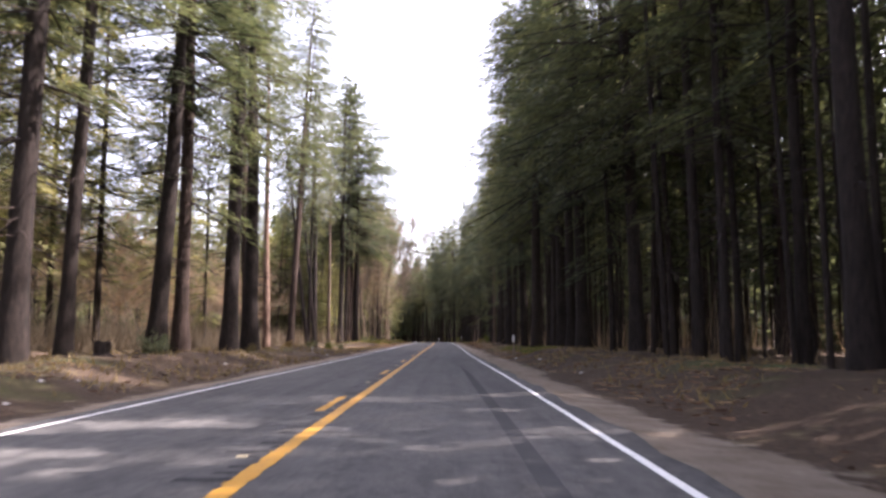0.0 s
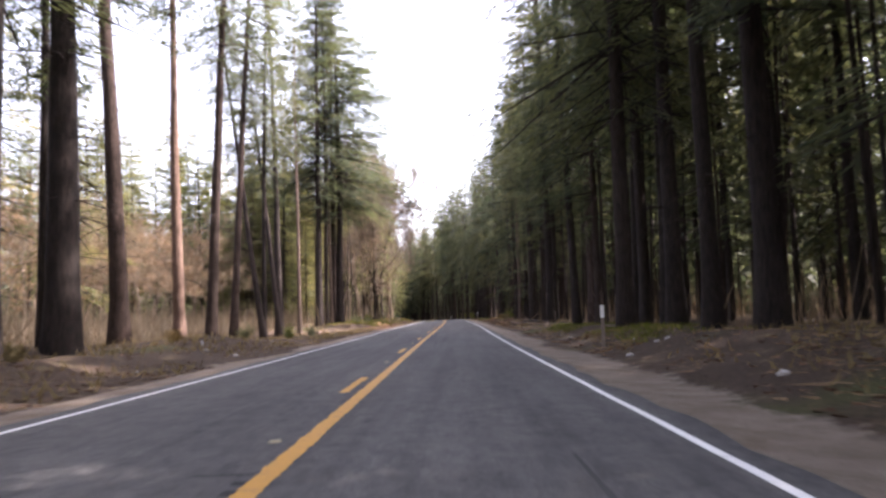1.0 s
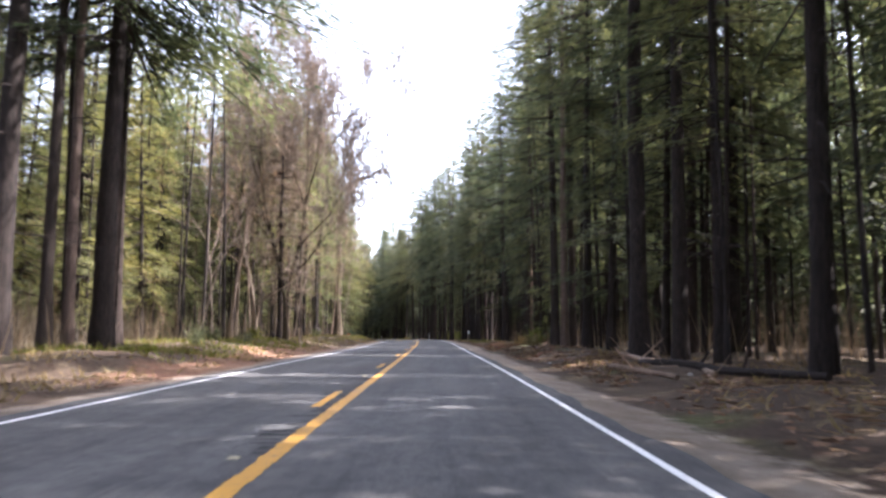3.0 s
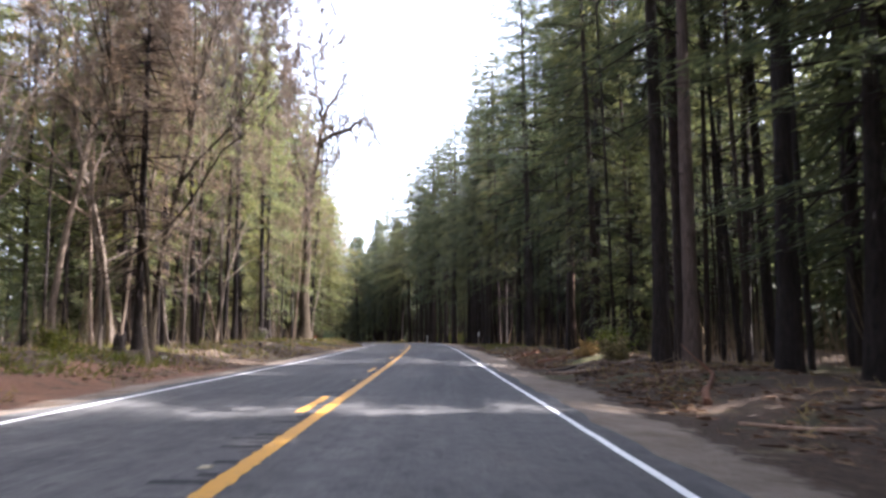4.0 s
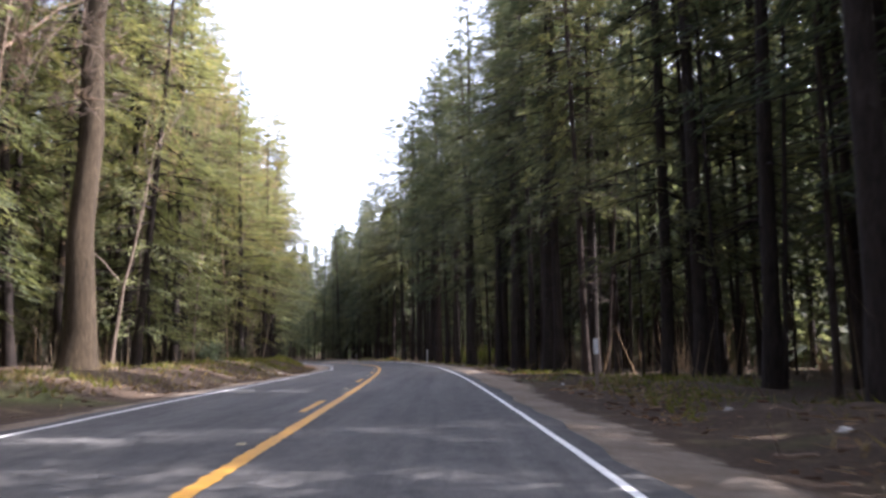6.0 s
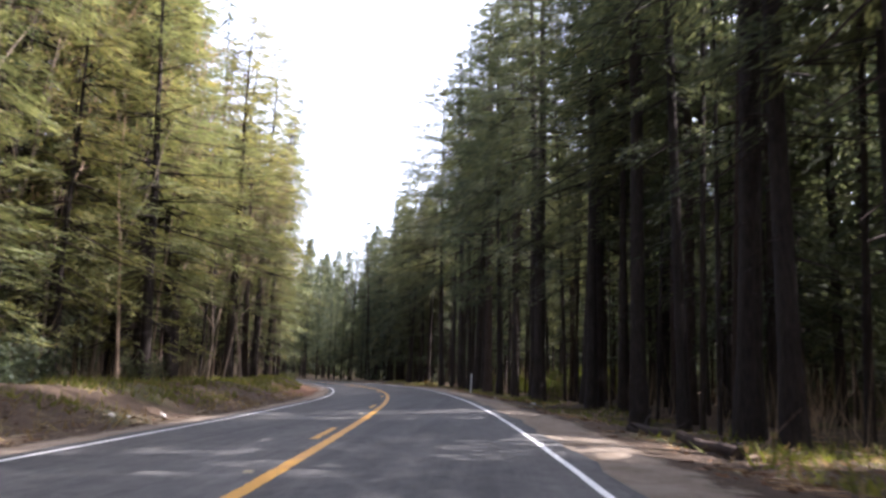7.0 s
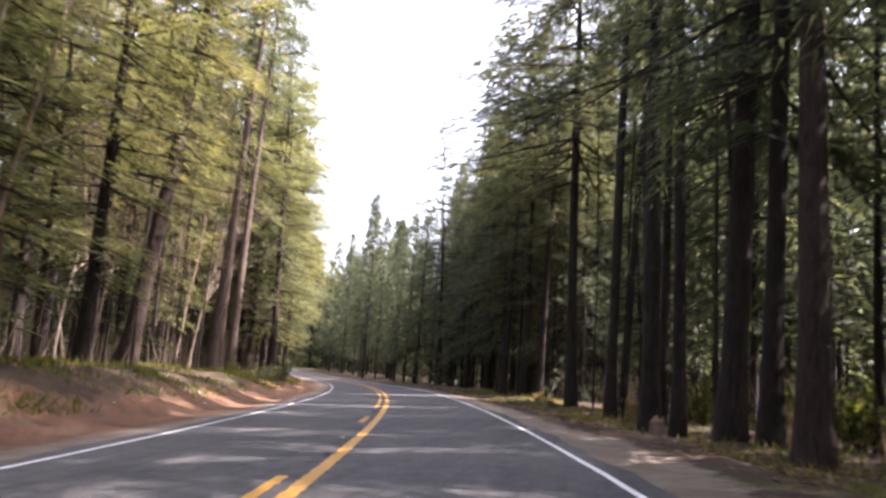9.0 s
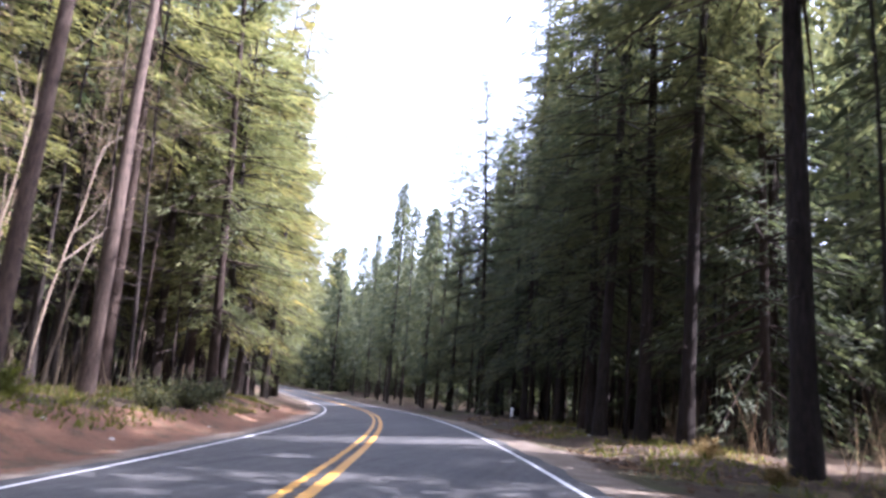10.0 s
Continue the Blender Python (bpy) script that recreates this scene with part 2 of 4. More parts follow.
# ---- ground: one sheet, with shoulders, banks and far land ----
def build_ground():
    ss = np.concatenate([np.arange(-60, 330, 0.5), np.arange(330, 601, 5.0)])
    side = np.concatenate([np.arange(3.45, 13, 0.35), np.arange(13, 30, 1.2), np.arange(30, 121, 10.0)])
    oo = np.concatenate([-side[::-1], side])
    s, o = np.meshgrid(ss, oo, indexing="ij")
    v = ground_at(s, o).reshape(-1, 3)
    f = lattice(len(ss), len(oo))
    rows, cols = len(ss), len(oo)
    i = np.arange(rows * cols).reshape(rows, cols)
    loop = np.concatenate([i[0, :-1], i[:-1, -1], i[-1, :0:-1], i[:0:-1, 0]])
    centre = v[loop].mean(0)
    last, rings = loop, []
    for k in (1.3, 2.2, 5.0, 12.0):
        w = centre + (v[loop] - centre) * np.array((k, k, 1.0))
        ids = np.arange(len(loop)) + len(v) + sum(len(r) for r in rings)
        rings.append(w)
        f = np.concatenate([f, np.stack([last, ids, np.roll(ids, -1), np.roll(last, -1)], -1)])
        last = ids
    me = mesh_of("ground", np.concatenate([v] + rings), f, GROUND, True)
    c, left = np.abs(o), o < 0
    sway = 0.30 * value_noise(s / 6.0, 0 * s, 11) + 0.15 * value_noise(s / 1.6, 0 * s, 12)
    gravel = np.clip((np.where(left, 5.0, 5.05) + sway - c) / 0.9 + 0.5, 0, 1)
    reach = np.interp(s, (90, 98, 126, 132, 212, 232, 246, 318, 326), (0, 1, 1, 0, 0, 0.55, 1, 1, 0))
    soil = np.where(left, reach * np.clip((7.5 + 3 * sway - c) / 1.2 + 0.5, 0, 1), 0)
    for name, value in (("shoulder", gravel), ("cut_bank", soil)):
        at = me.attributes.new(name, "FLOAT", "POINT")
        full = np.zeros(len(me.vertices), np.float32)
        full[:value.size] = value.reshape(-1)
        at.data.foreach_set("value", full)
    return tagged(new("ground", me), "brown forest floor with needle litter and gravel road shoulders", "ground", kind="structure")


def strip(name, s, left, right, up, mat, columns=1):
    """A band along the road between two offsets."""
    k = np.linspace(0, 1, columns + 1)[None, :]
    o = np.broadcast_to(left, s.shape)[:, None] * (1 - k) + np.broadcast_to(right, s.shape)[:, None] * k
    v = on_road(np.repeat(s[:, None], columns + 1, 1), o, up)
    return mesh_of(name, v.reshape(-1, 3), lattice(len(s), columns + 1), mat, True)


def build_road():
    s = np.arange(-60, 601, 1.0)
    crumble = 0.06 * np.sin(s * 2.1) + 0.05 * np.sin(s * 0.77)
    tagged(new("road", strip("road", s, -PAVED_LEFT + crumble, PAVED_RIGHT + crumble, 0.0, ASPHALT, 8)),
           "grey worn asphalt two-lane forest road", "road", kind="structure")


build_ground()
build_road()

# ---- road markings ----
DASH_FIRST, DASH_STEP, DASH_LONG = 12.55, 12.65, 3.15
SOLID_FROM = 258.0


def jagged(s, amount, seed):
    r = np.random.RandomState(seed)
    return amount * (r.rand(len(s)) - 0.5)


def build_markings():
    s = np.arange(-40, 590, 0.9)
    for side, label in ((LANE_RIGHT, "worn white edge line beside the gravel shoulder"), (-LANE_LEFT, "worn white edge line on the far lane")):
        r = np.random.RandomState(int(side * 10) + 90)
        a = 0.004 * r.randn(len(s))
        tagged(new("edge_line", strip("edge_line", s, side - 0.047 + a, side + 0.047 + a, 0.005, WHITE)), label, "road marking", kind="structure")
    s = np.arange(-40, 400, 0.07)
    tagged(new("centre_line", strip("centre_line", s, -0.075 - np.abs(jagged(s, 0.07, 3)) - np.abs(jagged(s[:len(s) // 4 + 1].repeat(4)[:len(s)], 0.05, 6)), 0.075 + jagged(s, 0.035, 4), 0.005, YELLOW)),
           "solid yellow centre line with ragged edges", "road marking", kind="structure")
    starts = [DASH_FIRST + k * DASH_STEP for k in range(-3, 11)] + [154.3, 167.2, 180.3, 192.4, 206.6, 222.4, 236.0, 249.6]
    for k, a in enumerate(starts):
        s = np.arange(a, a + DASH_LONG, 0.16)
        tagged(new("lane_dash", strip("lane_dash", s, -0.40 - np.abs(jagged(s, 0.05, 20 + k)), -0.27 + jagged(s, 0.05, 50 + k), 0.005, YELLOW)),
               "ragged yellow dash beside the centre line", "road marking", "yellow dashes along the centre line", "structure")
    s = np.arange(SOLID_FROM, 590, 0.16)
    tagged(new("centre_line", strip("centre_line", s, -0.42 + jagged(s, 0.05, 8), -0.28 + jagged(s, 0.05, 9), 0.005, YELLOW)),
           "second solid yellow line on the bend", "road marking", kind="structure")
    # raised markers midway between the dashes
    bm = bmesh.new()
    bmesh.ops.create_cube(bm, size=1.0)
    for v in bm.verts:
        v.co = Vector((v.co.x * 0.11 * (0.75 if v.co.z > 0 else 1), v.co.y * 0.10 * (0.45 if v.co.z > 0 else 1), (v.co.z + 0.5) * 0.018))
    stud = bpy.data.meshes.new("road_stud")
    bm.to_mesh(stud)
    bm.free()
    stud.materials.append(STUD)
    for a in starts:
        ob = tagged(new("road_stud", stud), "small pale raised marker glued to the asphalt", "road stud", "raised markers along the centre line")
        x, y, z = on_road(a - 4.75, -0.33, 0.001)
        ob.matrix_world = pose(x, y, z, 0, 0, math.degrees(heading(a - 4.75)))
    # milled grooves across the centre line, and a skid mark in the lane
    r = np.random.RandomState(77)
    c = np.arange(-20, 300, 0.32)
    c = c[(r.rand(len(c)) < 0.62) & ((c < 32) | ((c > 84) & (c < 145)) | ((c > 240) & (r.rand(len(c)) < 0.5)))]
    w, a0 = 0.03 + 0.08 * r.rand(len(c)), -0.18 - 0.42 * r.rand(len(c)) ** 2
    v = np.stack([on_road(c - w, a0, 0.0045), on_road(c - w, -0.02, 0.0045), on_road(c + w, -0.02, 0.0045), on_road(c + w, a0, 0.0045)], 1).reshape(-1, 3)
    tagged(new("rumble_strip", mesh_of("rumble_strip", v, np.arange(len(v)).reshape(-1, 4), GROOVE)), "dark milled grooves along the yellow line", "road marking", kind="stuff")
    s = np.arange(4, 33, 1.0)
    tagged(new("skid_mark", strip("skid_mark", s, 2.36 + 0.03 * np.sin(s * 0.2), 2.36 + 0.03 * np.sin(s * 0.2) + 0.20 * np.clip((33 - s) / 9, 0.15, 1), 0.007, SKID)), "dark tyre skid mark on the asphalt", "road marking", kind="structure")


build_markings()


# ---- trees ----
def tube(path, radii, sides=7, seed=0, gnarl=0.0):
    """Rings round a line of points: vertices and faces."""
    path, radii = np.asarray(path, float), np.asarray(radii, float)
    d = np.gradient(path, axis=0)
    d /= np.linalg.norm(d, axis=1)[:, None] + 1e-9
    ref = np.array((1.0, 0.13, 0.07)) if abs(d[0, 2]) > 0.7 else np.array((0.05, 0.1, 1.0))
    a = np.cross(d, ref)
    a /= np.linalg.norm(a, axis=1)[:, None]
    b = np.cross(d, a)
    th = np.linspace(0, 2 * np.pi, sides, endpoint=False)
    rad = radii[:, None] * np.ones(sides)
    if gnarl:
        rad = rad * (1 + gnarl * (np.random.RandomState(seed).rand(len(path), sides) - 0.5))
    v = path[:, None] + rad[..., None] * (np.cos(th)[None, :, None] * a[:, None] + np.sin(th)[None, :, None] * b[:, None])
    i = np.arange(len(path) * sides).reshape(len(path), sides)
    j = np.roll(i, -1, 1)
    f = np.stack([i[:-1], j[:-1], j[1:], i[1:]], -1).reshape(-1, 4)
    return v.reshape(-1, 3), f


class Heap:
    """Gathers vertices and faces of one mesh."""

    def __init__(self):
        self.v, self.f, self.n = [], [], 0

    def add(self, v, f):
        self.v.append(v)
        self.f += (np.asarray(f) + self.n).tolist()
        self.n += len(v)

    def mesh(self, name, mat, smooth=False):
        return mesh_of(name, np.concatenate(self.v), self.f, mat, smooth)


def blades(r, base, along, up, size, width):
    """Narrow pointed leaves: one triangle each, from base along a direction."""
    n = len(base)
    along = along / (np.linalg.norm(along, axis=1)[:, None] + 1e-9)
    side = np.cross(along, up)
    side /= np.linalg.norm(side, axis=1)[:, None] + 1e-9
    v = np.stack([base - side * width[:, None] / 2, base + along * size[:, None], base + side * width[:, None] / 2], 1)
    return v.reshape(-1, 3), np.arange(3 * n).reshape(n, 3)


GIRTH = {}


def fir(seed, height, clear, reach, whorls, limbs_per, sprays, blade, girth, needle, peak=0.25, dead=14, bark=None, name="fir_tree"):
    """A conifer: trunk, limbs and needle sprays. clear: share of the height below the crown."""
    r = np.random.RandomState(seed)
    root = tagged(new(name), category="tree")
    GIRTH[root.name] = girth
    z = np.linspace(0, 1, 12) ** 1.15
    sway = np.cumsum(r.randn(12, 2) * 0.06 * height / 30, 0) * z[:, None]
    path = np.column_stack([sway, z * height - 0.25])
    radii = girth * ((1 - z) ** 0.85 * 0.93 + 0.02) * (1 + 0.38 * np.exp(-z * height / 0.5))
    v, f = tube(path, radii, 9, seed, 0.12)
    part("trunk", mesh_of("trunk", v, f, bark or BARK, True), root)
    limbs = Heap()
    bases, alongs, ups, sizes, widths = [], [], [], [], []
    centre = lambda h: np.array((np.interp(h, path[:, 2], path[:, 0]), np.interp(h, path[:, 2], path[:, 1]), h))
    z0 = clear * height
    for k in range(whorls):
        q = (k + r.rand() * 0.8) / whorls
        h = z0 + (height - z0) * q ** 0.92
        shape = min(1.0, 0.45 + q / peak * 0.55) * (1 - q) ** 0.75 + 0.05
        for j in range(limbs_per):
            if r.rand() < 0.12:
                continue
            az = r.rand() * 2 * np.pi
            long = reach * shape * (0.55 + 0.65 * r.rand())
            lift, sag = 0.15 + 0.5 * q + 0.15 * r.randn(), 0.55 - 0.25 * q + 0.12 * r.randn()
            u = np.linspace(0, 1, 2)
            out = np.array((np.cos(az), np.sin(az), 0))
            line = centre(h) + out * (u * long)[:, None] + np.array((0, 0, 1)) * ((lift * u - sag * u * u) * long)[:, None]
            tv, tf = tube(line, np.interp(u, (0, 1), (0.012 * long + 0.013, 0.006)), 3)
            limbs.add(tv, tf)
            m = max(4, int(1.2 * sprays * (long / reach) + 1))
            uu = np.sqrt(np.linspace(0.03, 1, m)) * (0.9 + 0.12 * r.rand(m))
            p = centre(h) + out * (uu * long)[:, None] + np.array((0, 0, 1)) * ((lift * uu - sag * uu * uu) * long)[:, None]
            ang = az + np.where(np.arange(m) % 2, 1, -1) * (0.95 - 0.55 * uu + 0.35 * r.randn(m))
            fan = np.column_stack([np.cos(ang), np.sin(ang), -0.25 - 0.35 * r.rand(m)])
            off = r.randn(m, 3) * 0.06 * long * np.array((1, 1, 0.8))
            bases.append(p + off), alongs.append(fan)
            ups.append(np.column_stack([0.5 * r.randn(m, 2), np.ones(m)]))
            sizes.append(blade * (0.6 + 0.8 * r.rand(m)) * (0.65 + 0.5 * (1 - uu) + 0.25 * shape)), widths.append(blade * (0.085 + 0.10 * r.rand(m)))
    for k in range(dead):
        h, az = height * (0.10 + (clear - 0.06) * r.rand()), r.rand() * 2 * np.pi
        long = 0.5 + 2.0 * r.rand() ** 2
        u = np.linspace(0, 1, 3)
        line = centre(h) + np.outer(u * long, (np.cos(az), np.sin(az), 0.12 * r.randn())) + np.outer(u * u * long, (0, 0, -0.25))
        limbs.add(*tube(line, (0.03, 0.018, 0.006), 3))
    tagged(part("branchwork", limbs.mesh("branchwork", BARK), root), kind="stuff")
    heap = Heap()
    heap.add(*blades(r, *(np.concatenate(k) for k in (bases, alongs, ups, sizes, widths))))
    tagged(part("crown", heap.mesh("crown", needle), root), kind="stuff")
    return root


def leafless(seed, height, girth, spread, bark, twig, forks=4, fine=5, thick=0.02):
    """A bare broadleaf tree: trunk, limbs and a haze of twigs."""
    r = np.random.RandomState(seed)
    root = tagged(new("bare_tree"), category="tree")
    trunk, limbs, twigs = Heap(), Heap(), Heap()
    bases, alongs, ups, sizes, widths = [], [], [], [], []

    def grow(p, d, long, rad, level, heap):
        n = (8, 5, 4, 3)[level]
        pts = [np.array(p, float)]
        for k in range(n):
            d = d + r.randn(3) * (0.10 if level == 0 else 0.22) + np.array((0, 0, 0.10 if level else 0.05))
            d /= np.linalg.norm(d)
            pts.append(pts[-1] + d * long / n)
        pts = np.array(pts)
        rr = np.linspace(rad, rad * (0.45 if level < 2 else 0.25), n + 1)
        if level == 0:
            rr[0] *= 1.5
        heap.add(*tube(pts, rr, 7 if level == 0 else 4 if level == 1 else 3))
        if level >= 3:
            m = fine
            k = r.randint(1, n + 1, m)
            bases.append(pts[k]), alongs.append(d + 0.8 * r.randn(m, 3)), ups.append(r.randn(m, 3))
            sizes.append(0.35 + 0.6 * r.rand(m)), widths.append(thick * (1 + r.rand(m)))
            return
        for k in range(forks + (2 if level == 0 else 0)):
            q = 0.35 + 0.65 * (k + r.rand()) / (forks + 2) if level == 0 else 0.3 + 0.7 * r.rand()
            i = min(n, int(q * n) + 1)
            w = r.randn(3)
            w -= d * (w @ d)
            w /= np.linalg.norm(w)
            e = d * (1 - 0.35 * spread) + w * spread * (0.6 + 0.5 * r.rand())
            grow(pts[i], e / np.linalg.norm(e), long * (0.42 + 0.25 * r.rand()), rr[i] * 0.55, level + 1, limbs)

    grow((0, 0, -0.2), np.array((0.06 * r.randn(), 0.06 * r.randn(), 1.0)), height * 0.72, girth, 0, trunk)
    part("trunk", trunk.mesh("trunk", bark, True), root)
    tagged(part("branchwork", limbs.mesh("branchwork", bark), root), kind="stuff")
    twigs.add(*blades(r, *(np.concatenate(k) for k in (bases, alongs, ups, sizes, widths))))
    tagged(part("twig_crown", twigs.mesh("twig_crown", twig), root), kind="stuff")
    return root


def stand(kind, s, o, size=1.0, spin=0.0, lean=(0, 0), wide=None, label="", group="", thick=None):
    """A copy of a tree at a place along the road. lean: degrees forward and to the right. thick: the trunk's width at the foot."""
    x, y, z = ground_at(float(s), float(o))
    m = pose(x, y, z, -lean[0], lean[1], 0) @ pose(0, 0, 0, 0, 0, spin) @ Matrix.Diagonal((wide or size, wide or size, size, 1))
    tree = copy_thing(kind, m)
    if thick:
        k = thick / (2 * GIRTH[kind.name] * (wide or size))
        for ob in tree.children:
            if ob.name.startswith("trunk"):
                ob.scale = (k, k, 1)
    return tagged(tree, label, "tree", group)


REDDISH = mat_bark("reddish_bark", (0.050, 0.039, 0.034), (0.185, 0.143, 0.122))
TALL = [fir(k, 35 + 2 * (k % 3), 0.19 + 0.06 * (k % 4), 5.0, 38, 5, 96, 0.48, 0.25 + 0.03 * (k % 4), NEEDLE, dead=24, name="tall_fir") for k in range(1, 6)]
BARE_TALL = [fir(k, 37, 0.43, 4.6, 30, 5, 84, 0.52, 0.29, NEEDLE, dead=34) for k in (7, 8)]
PALE_TALL = [fir(k, 35, 0.54, 4.1, 24, 5, 72, 0.54, 0.28, NEEDLE, dead=26, bark=REDDISH) for k in (9, 10)]
MID = [fir(k, 29, 0.15 + 0.09 * (k % 3), 3.9, 32, 5, 56, 0.54, 0.15 + 0.03 * (k % 3), NEEDLE, dead=30, name="slender_fir") for k in range(11, 15)]
LIT = [fir(k, 27, 0.06 + 0.06 * (k % 3), 4.3, 34, 5, 70, 0.50, 0.20, SUNLIT, 0.2, 18, name="green_fir") for k in range(15, 18)]
LUSH = [fir(k, 37, 0.22, 7.0, 42, 5, 125, 0.68, 0.33, NEEDLE, 0.10, 10) for k in (26, 27)]
HIGH_LUSH = [fir(k, 38, 0.31, 6.6, 40, 5, 125, 0.64, 0.33, NEEDLE, 0.10, 16) for k in (24, 25)]
GOLD = [fir(k, 28, 0.10 + 0.1 * (k % 2), 4.4, 30, 5, 64, 0.52, 0.20, SUNLIT_WARM, 0.2, 20, name="green_fir") for k in (28, 29)]
LIGHT_HIGH = [fir(k, 33, 0.30, 4.6, 34, 5, 76, 0.52, 0.24, SUNLIT, 0.2, 26, name="green_fir") for k in (36, 37)]
SPIRE = [fir(k, 32, 0.10, 3.9, 42, 5, 72, 0.50, 0.22, NEEDLE, 0.12, 10, name="slender_fir") for k in (38, 39, 40)]
LOW = [fir(k, 25, 0.03, 4.2, 32, 5, 62, 0.52, 0.20, NEEDLE, 0.15, 6) for k in (18, 19)]
SMALL = [fir(k, 16, 0.05 + 0.05 * (k % 2), 2.9, 26, 5, 48, 0.44, 0.12, SUNLIT, 0.15, 4, name="young_fir") for k in range(21, 24)]
BARE = [leafless(k, 15, 0.15, 0.75, PALE_BARK, TWIG, 4, 10) for k in range(31, 35)]
THICKET = [leafless(k, 14, 0.11, 0.75, PALE_BARK, TWIG, 4, 18, 0.042) for k in (43, 44, 45)]
HAZE = [leafless(k, 17, 0.17, 0.50, OAK_BARK, HAZE_TWIG, 7, 26, 0.04) for k in (41, 42)]
BROWN = [fir(51, 29, 0.14, 4.6, 46, 6, 66, 0.46, 0.24, DRY, 0.3, 20, name="brown_fir")]
PROTOS = THICKET + HAZE + BROWN + GOLD + LUSH + HIGH_LUSH + LIGHT_HIGH + SPIRE + LOW + TALL + BARE_TALL + PALE_TALL + MID + LIT + SMALL + BARE
NEAR_FIR = "tall fir with a dark furrowed trunk beside the road"
BACK_FIR = "dark fir standing deeper in the shaded wood"
GROUP_R, GROUP_L = "firs along the shaded verge", "firs along the sunlit verge"

# trunks that stand out: along the road, off the yellow line, thickness at the foot, kind, lean to the right
SHADY_ROW = ((35.7, 10.5, 0.7, LUSH), (46.6, 10.0, 0.80, LUSH), (52.0, 10.2, 0.7, TALL), (56.4, 10.2, 0.75, TALL), (58.2, 8.6, 0.80, LUSH), (60.3, 11.0, 0.8, TALL),
             (63.8, 10.8, 0.6, TALL), (70.9, 11.3, 0.7, TALL), (82.6, 11.6, 0.93, BARE_TALL), (87.0, 8.9, 0.67, TALL), (105.1, 10.4, 0.6, TALL), (107.4, 9.5, 0.8, BARE_TALL),
             (120.7, 10.1, 0.56, TALL), (127.1, 9.9, 0.55, PALE_TALL), (129.7, 9.7, 0.63, TALL), (146.7, 10.9, 0.62, TALL), (149.2, 11.6, 0.5, TALL), (158.2, 11.8, 0.66, PALE_TALL),
             (196.9, 10.2, 0.6, TALL), (199.0, 10.0, 0.75, BARE_TALL), (205.2, 10.4, 0.45, TALL), (208.4, 9.8, 0.7, TALL), (217.5, 10.2, 0.6, BARE_TALL), (228.6, 9.8, 0.85, TALL),
             (233.4, 10.6, 0.85, BARE_TALL), (236.6, 9.9, 0.5, BARE_TALL), (238.9, 10.3, 0.55, LUSH), (241.6, 9.7, 0.55, BARE_TALL), (247.1, 9.8, 0.8, BARE_TALL), (249.4, 9.9, 0.6, LUSH),
             (251.4, 9.7, 0.8, BARE_TALL), (256.1, 9.9, 0.5, BARE_TALL), (257.5, 9.4, 0.74, TALL), (263.5, 9.6, 0.52, BARE_TALL), (273.9, 10.4, 0.68, HIGH_LUSH))
SUNNY_ROW = ((23.9, -11.5, 0.9, TALL, 0), (28.2, -12.0, 0.6, TALL, 2.5), (36.2, -11.6, 0.95, TALL, 2.5), (38.1, -11.1, 0.80, TALL, 0), (45.3, -10.7, 1.0, TALL, 1),
             (49.0, -10.4, 1.05, TALL, 1), (52.4, -12.8, 0.40, BARE_TALL, 0), (59.8, -13.3, 0.9, BARE_TALL, -1), (66.2, -11.3, 0.6, BARE_TALL, 2.5), (68.9, -13.9, 0.7, PALE_TALL, -1),
             (78.6, -13.7, 0.60, BARE_TALL, 2.8), (82.4, -12.6, 0.50, BARE_TALL, -8), (83.0, -12.7, 0.42, BARE_TALL, 0.6), (89.6, -13.0, 0.50, BARE_TALL, -6), (90.9, -13.4, 0.70, BARE_TALL, 0),
             (92.0, -11.9, 0.36, PALE_TALL, 0), (99.9, -11.6, 0.80, TALL, 0), (102.0, -11.2, 0.45, BARE_TALL, 0), (103.0, -10.9, 0.40, PALE_TALL, 0), (104.0, -10.2, 0.80, HIGH_LUSH, 0.5), (107.5, -11.2, 0.60, HIGH_LUSH, 0),
             (251.1, -14.0, 0.8, LIGHT_HIGH, 3), (267.3, -12.3, 0.95, LIGHT_HIGH, 7), (277.0, -10.4, 0.6, PALE_TALL, 3), (284.2, -10.5, 0.62, PALE_TALL, 2))
GAPS = ((10, 11.2), (81, 83), (97.4, 98.6), (111.5, 116), (130, 131), (134.5, 135.5), (138.5, 140), (142, 143.5), (155.5, 156.8), (160.5, 161.5), (187, 190.5), (195.6, 198), (201, 202), (231, 232.5), (236, 237.2), (243.5, 244.5), (248, 249), (254, 257), (271.2, 277.6))
SLANT = math.tan(SUN_BEARING)


def in_gap(s, o):
    if o > 11.5 and 134.6 < s - (o - 10) * SLANT < 137.2:
        return True
    return any(a < s - (o - 4) * SLANT < b for a, b in GAPS)


def stature(s):
    """How tall the firs of the shaded side stand along the road, as a share of the tallest."""
    return float(np.interp(s, (0, 95, 110, 138, 165, 280, 296, 340), (0.99, 0.99, 0.84, 0.89, 1.0, 1.0, 0.86, 0.80)))


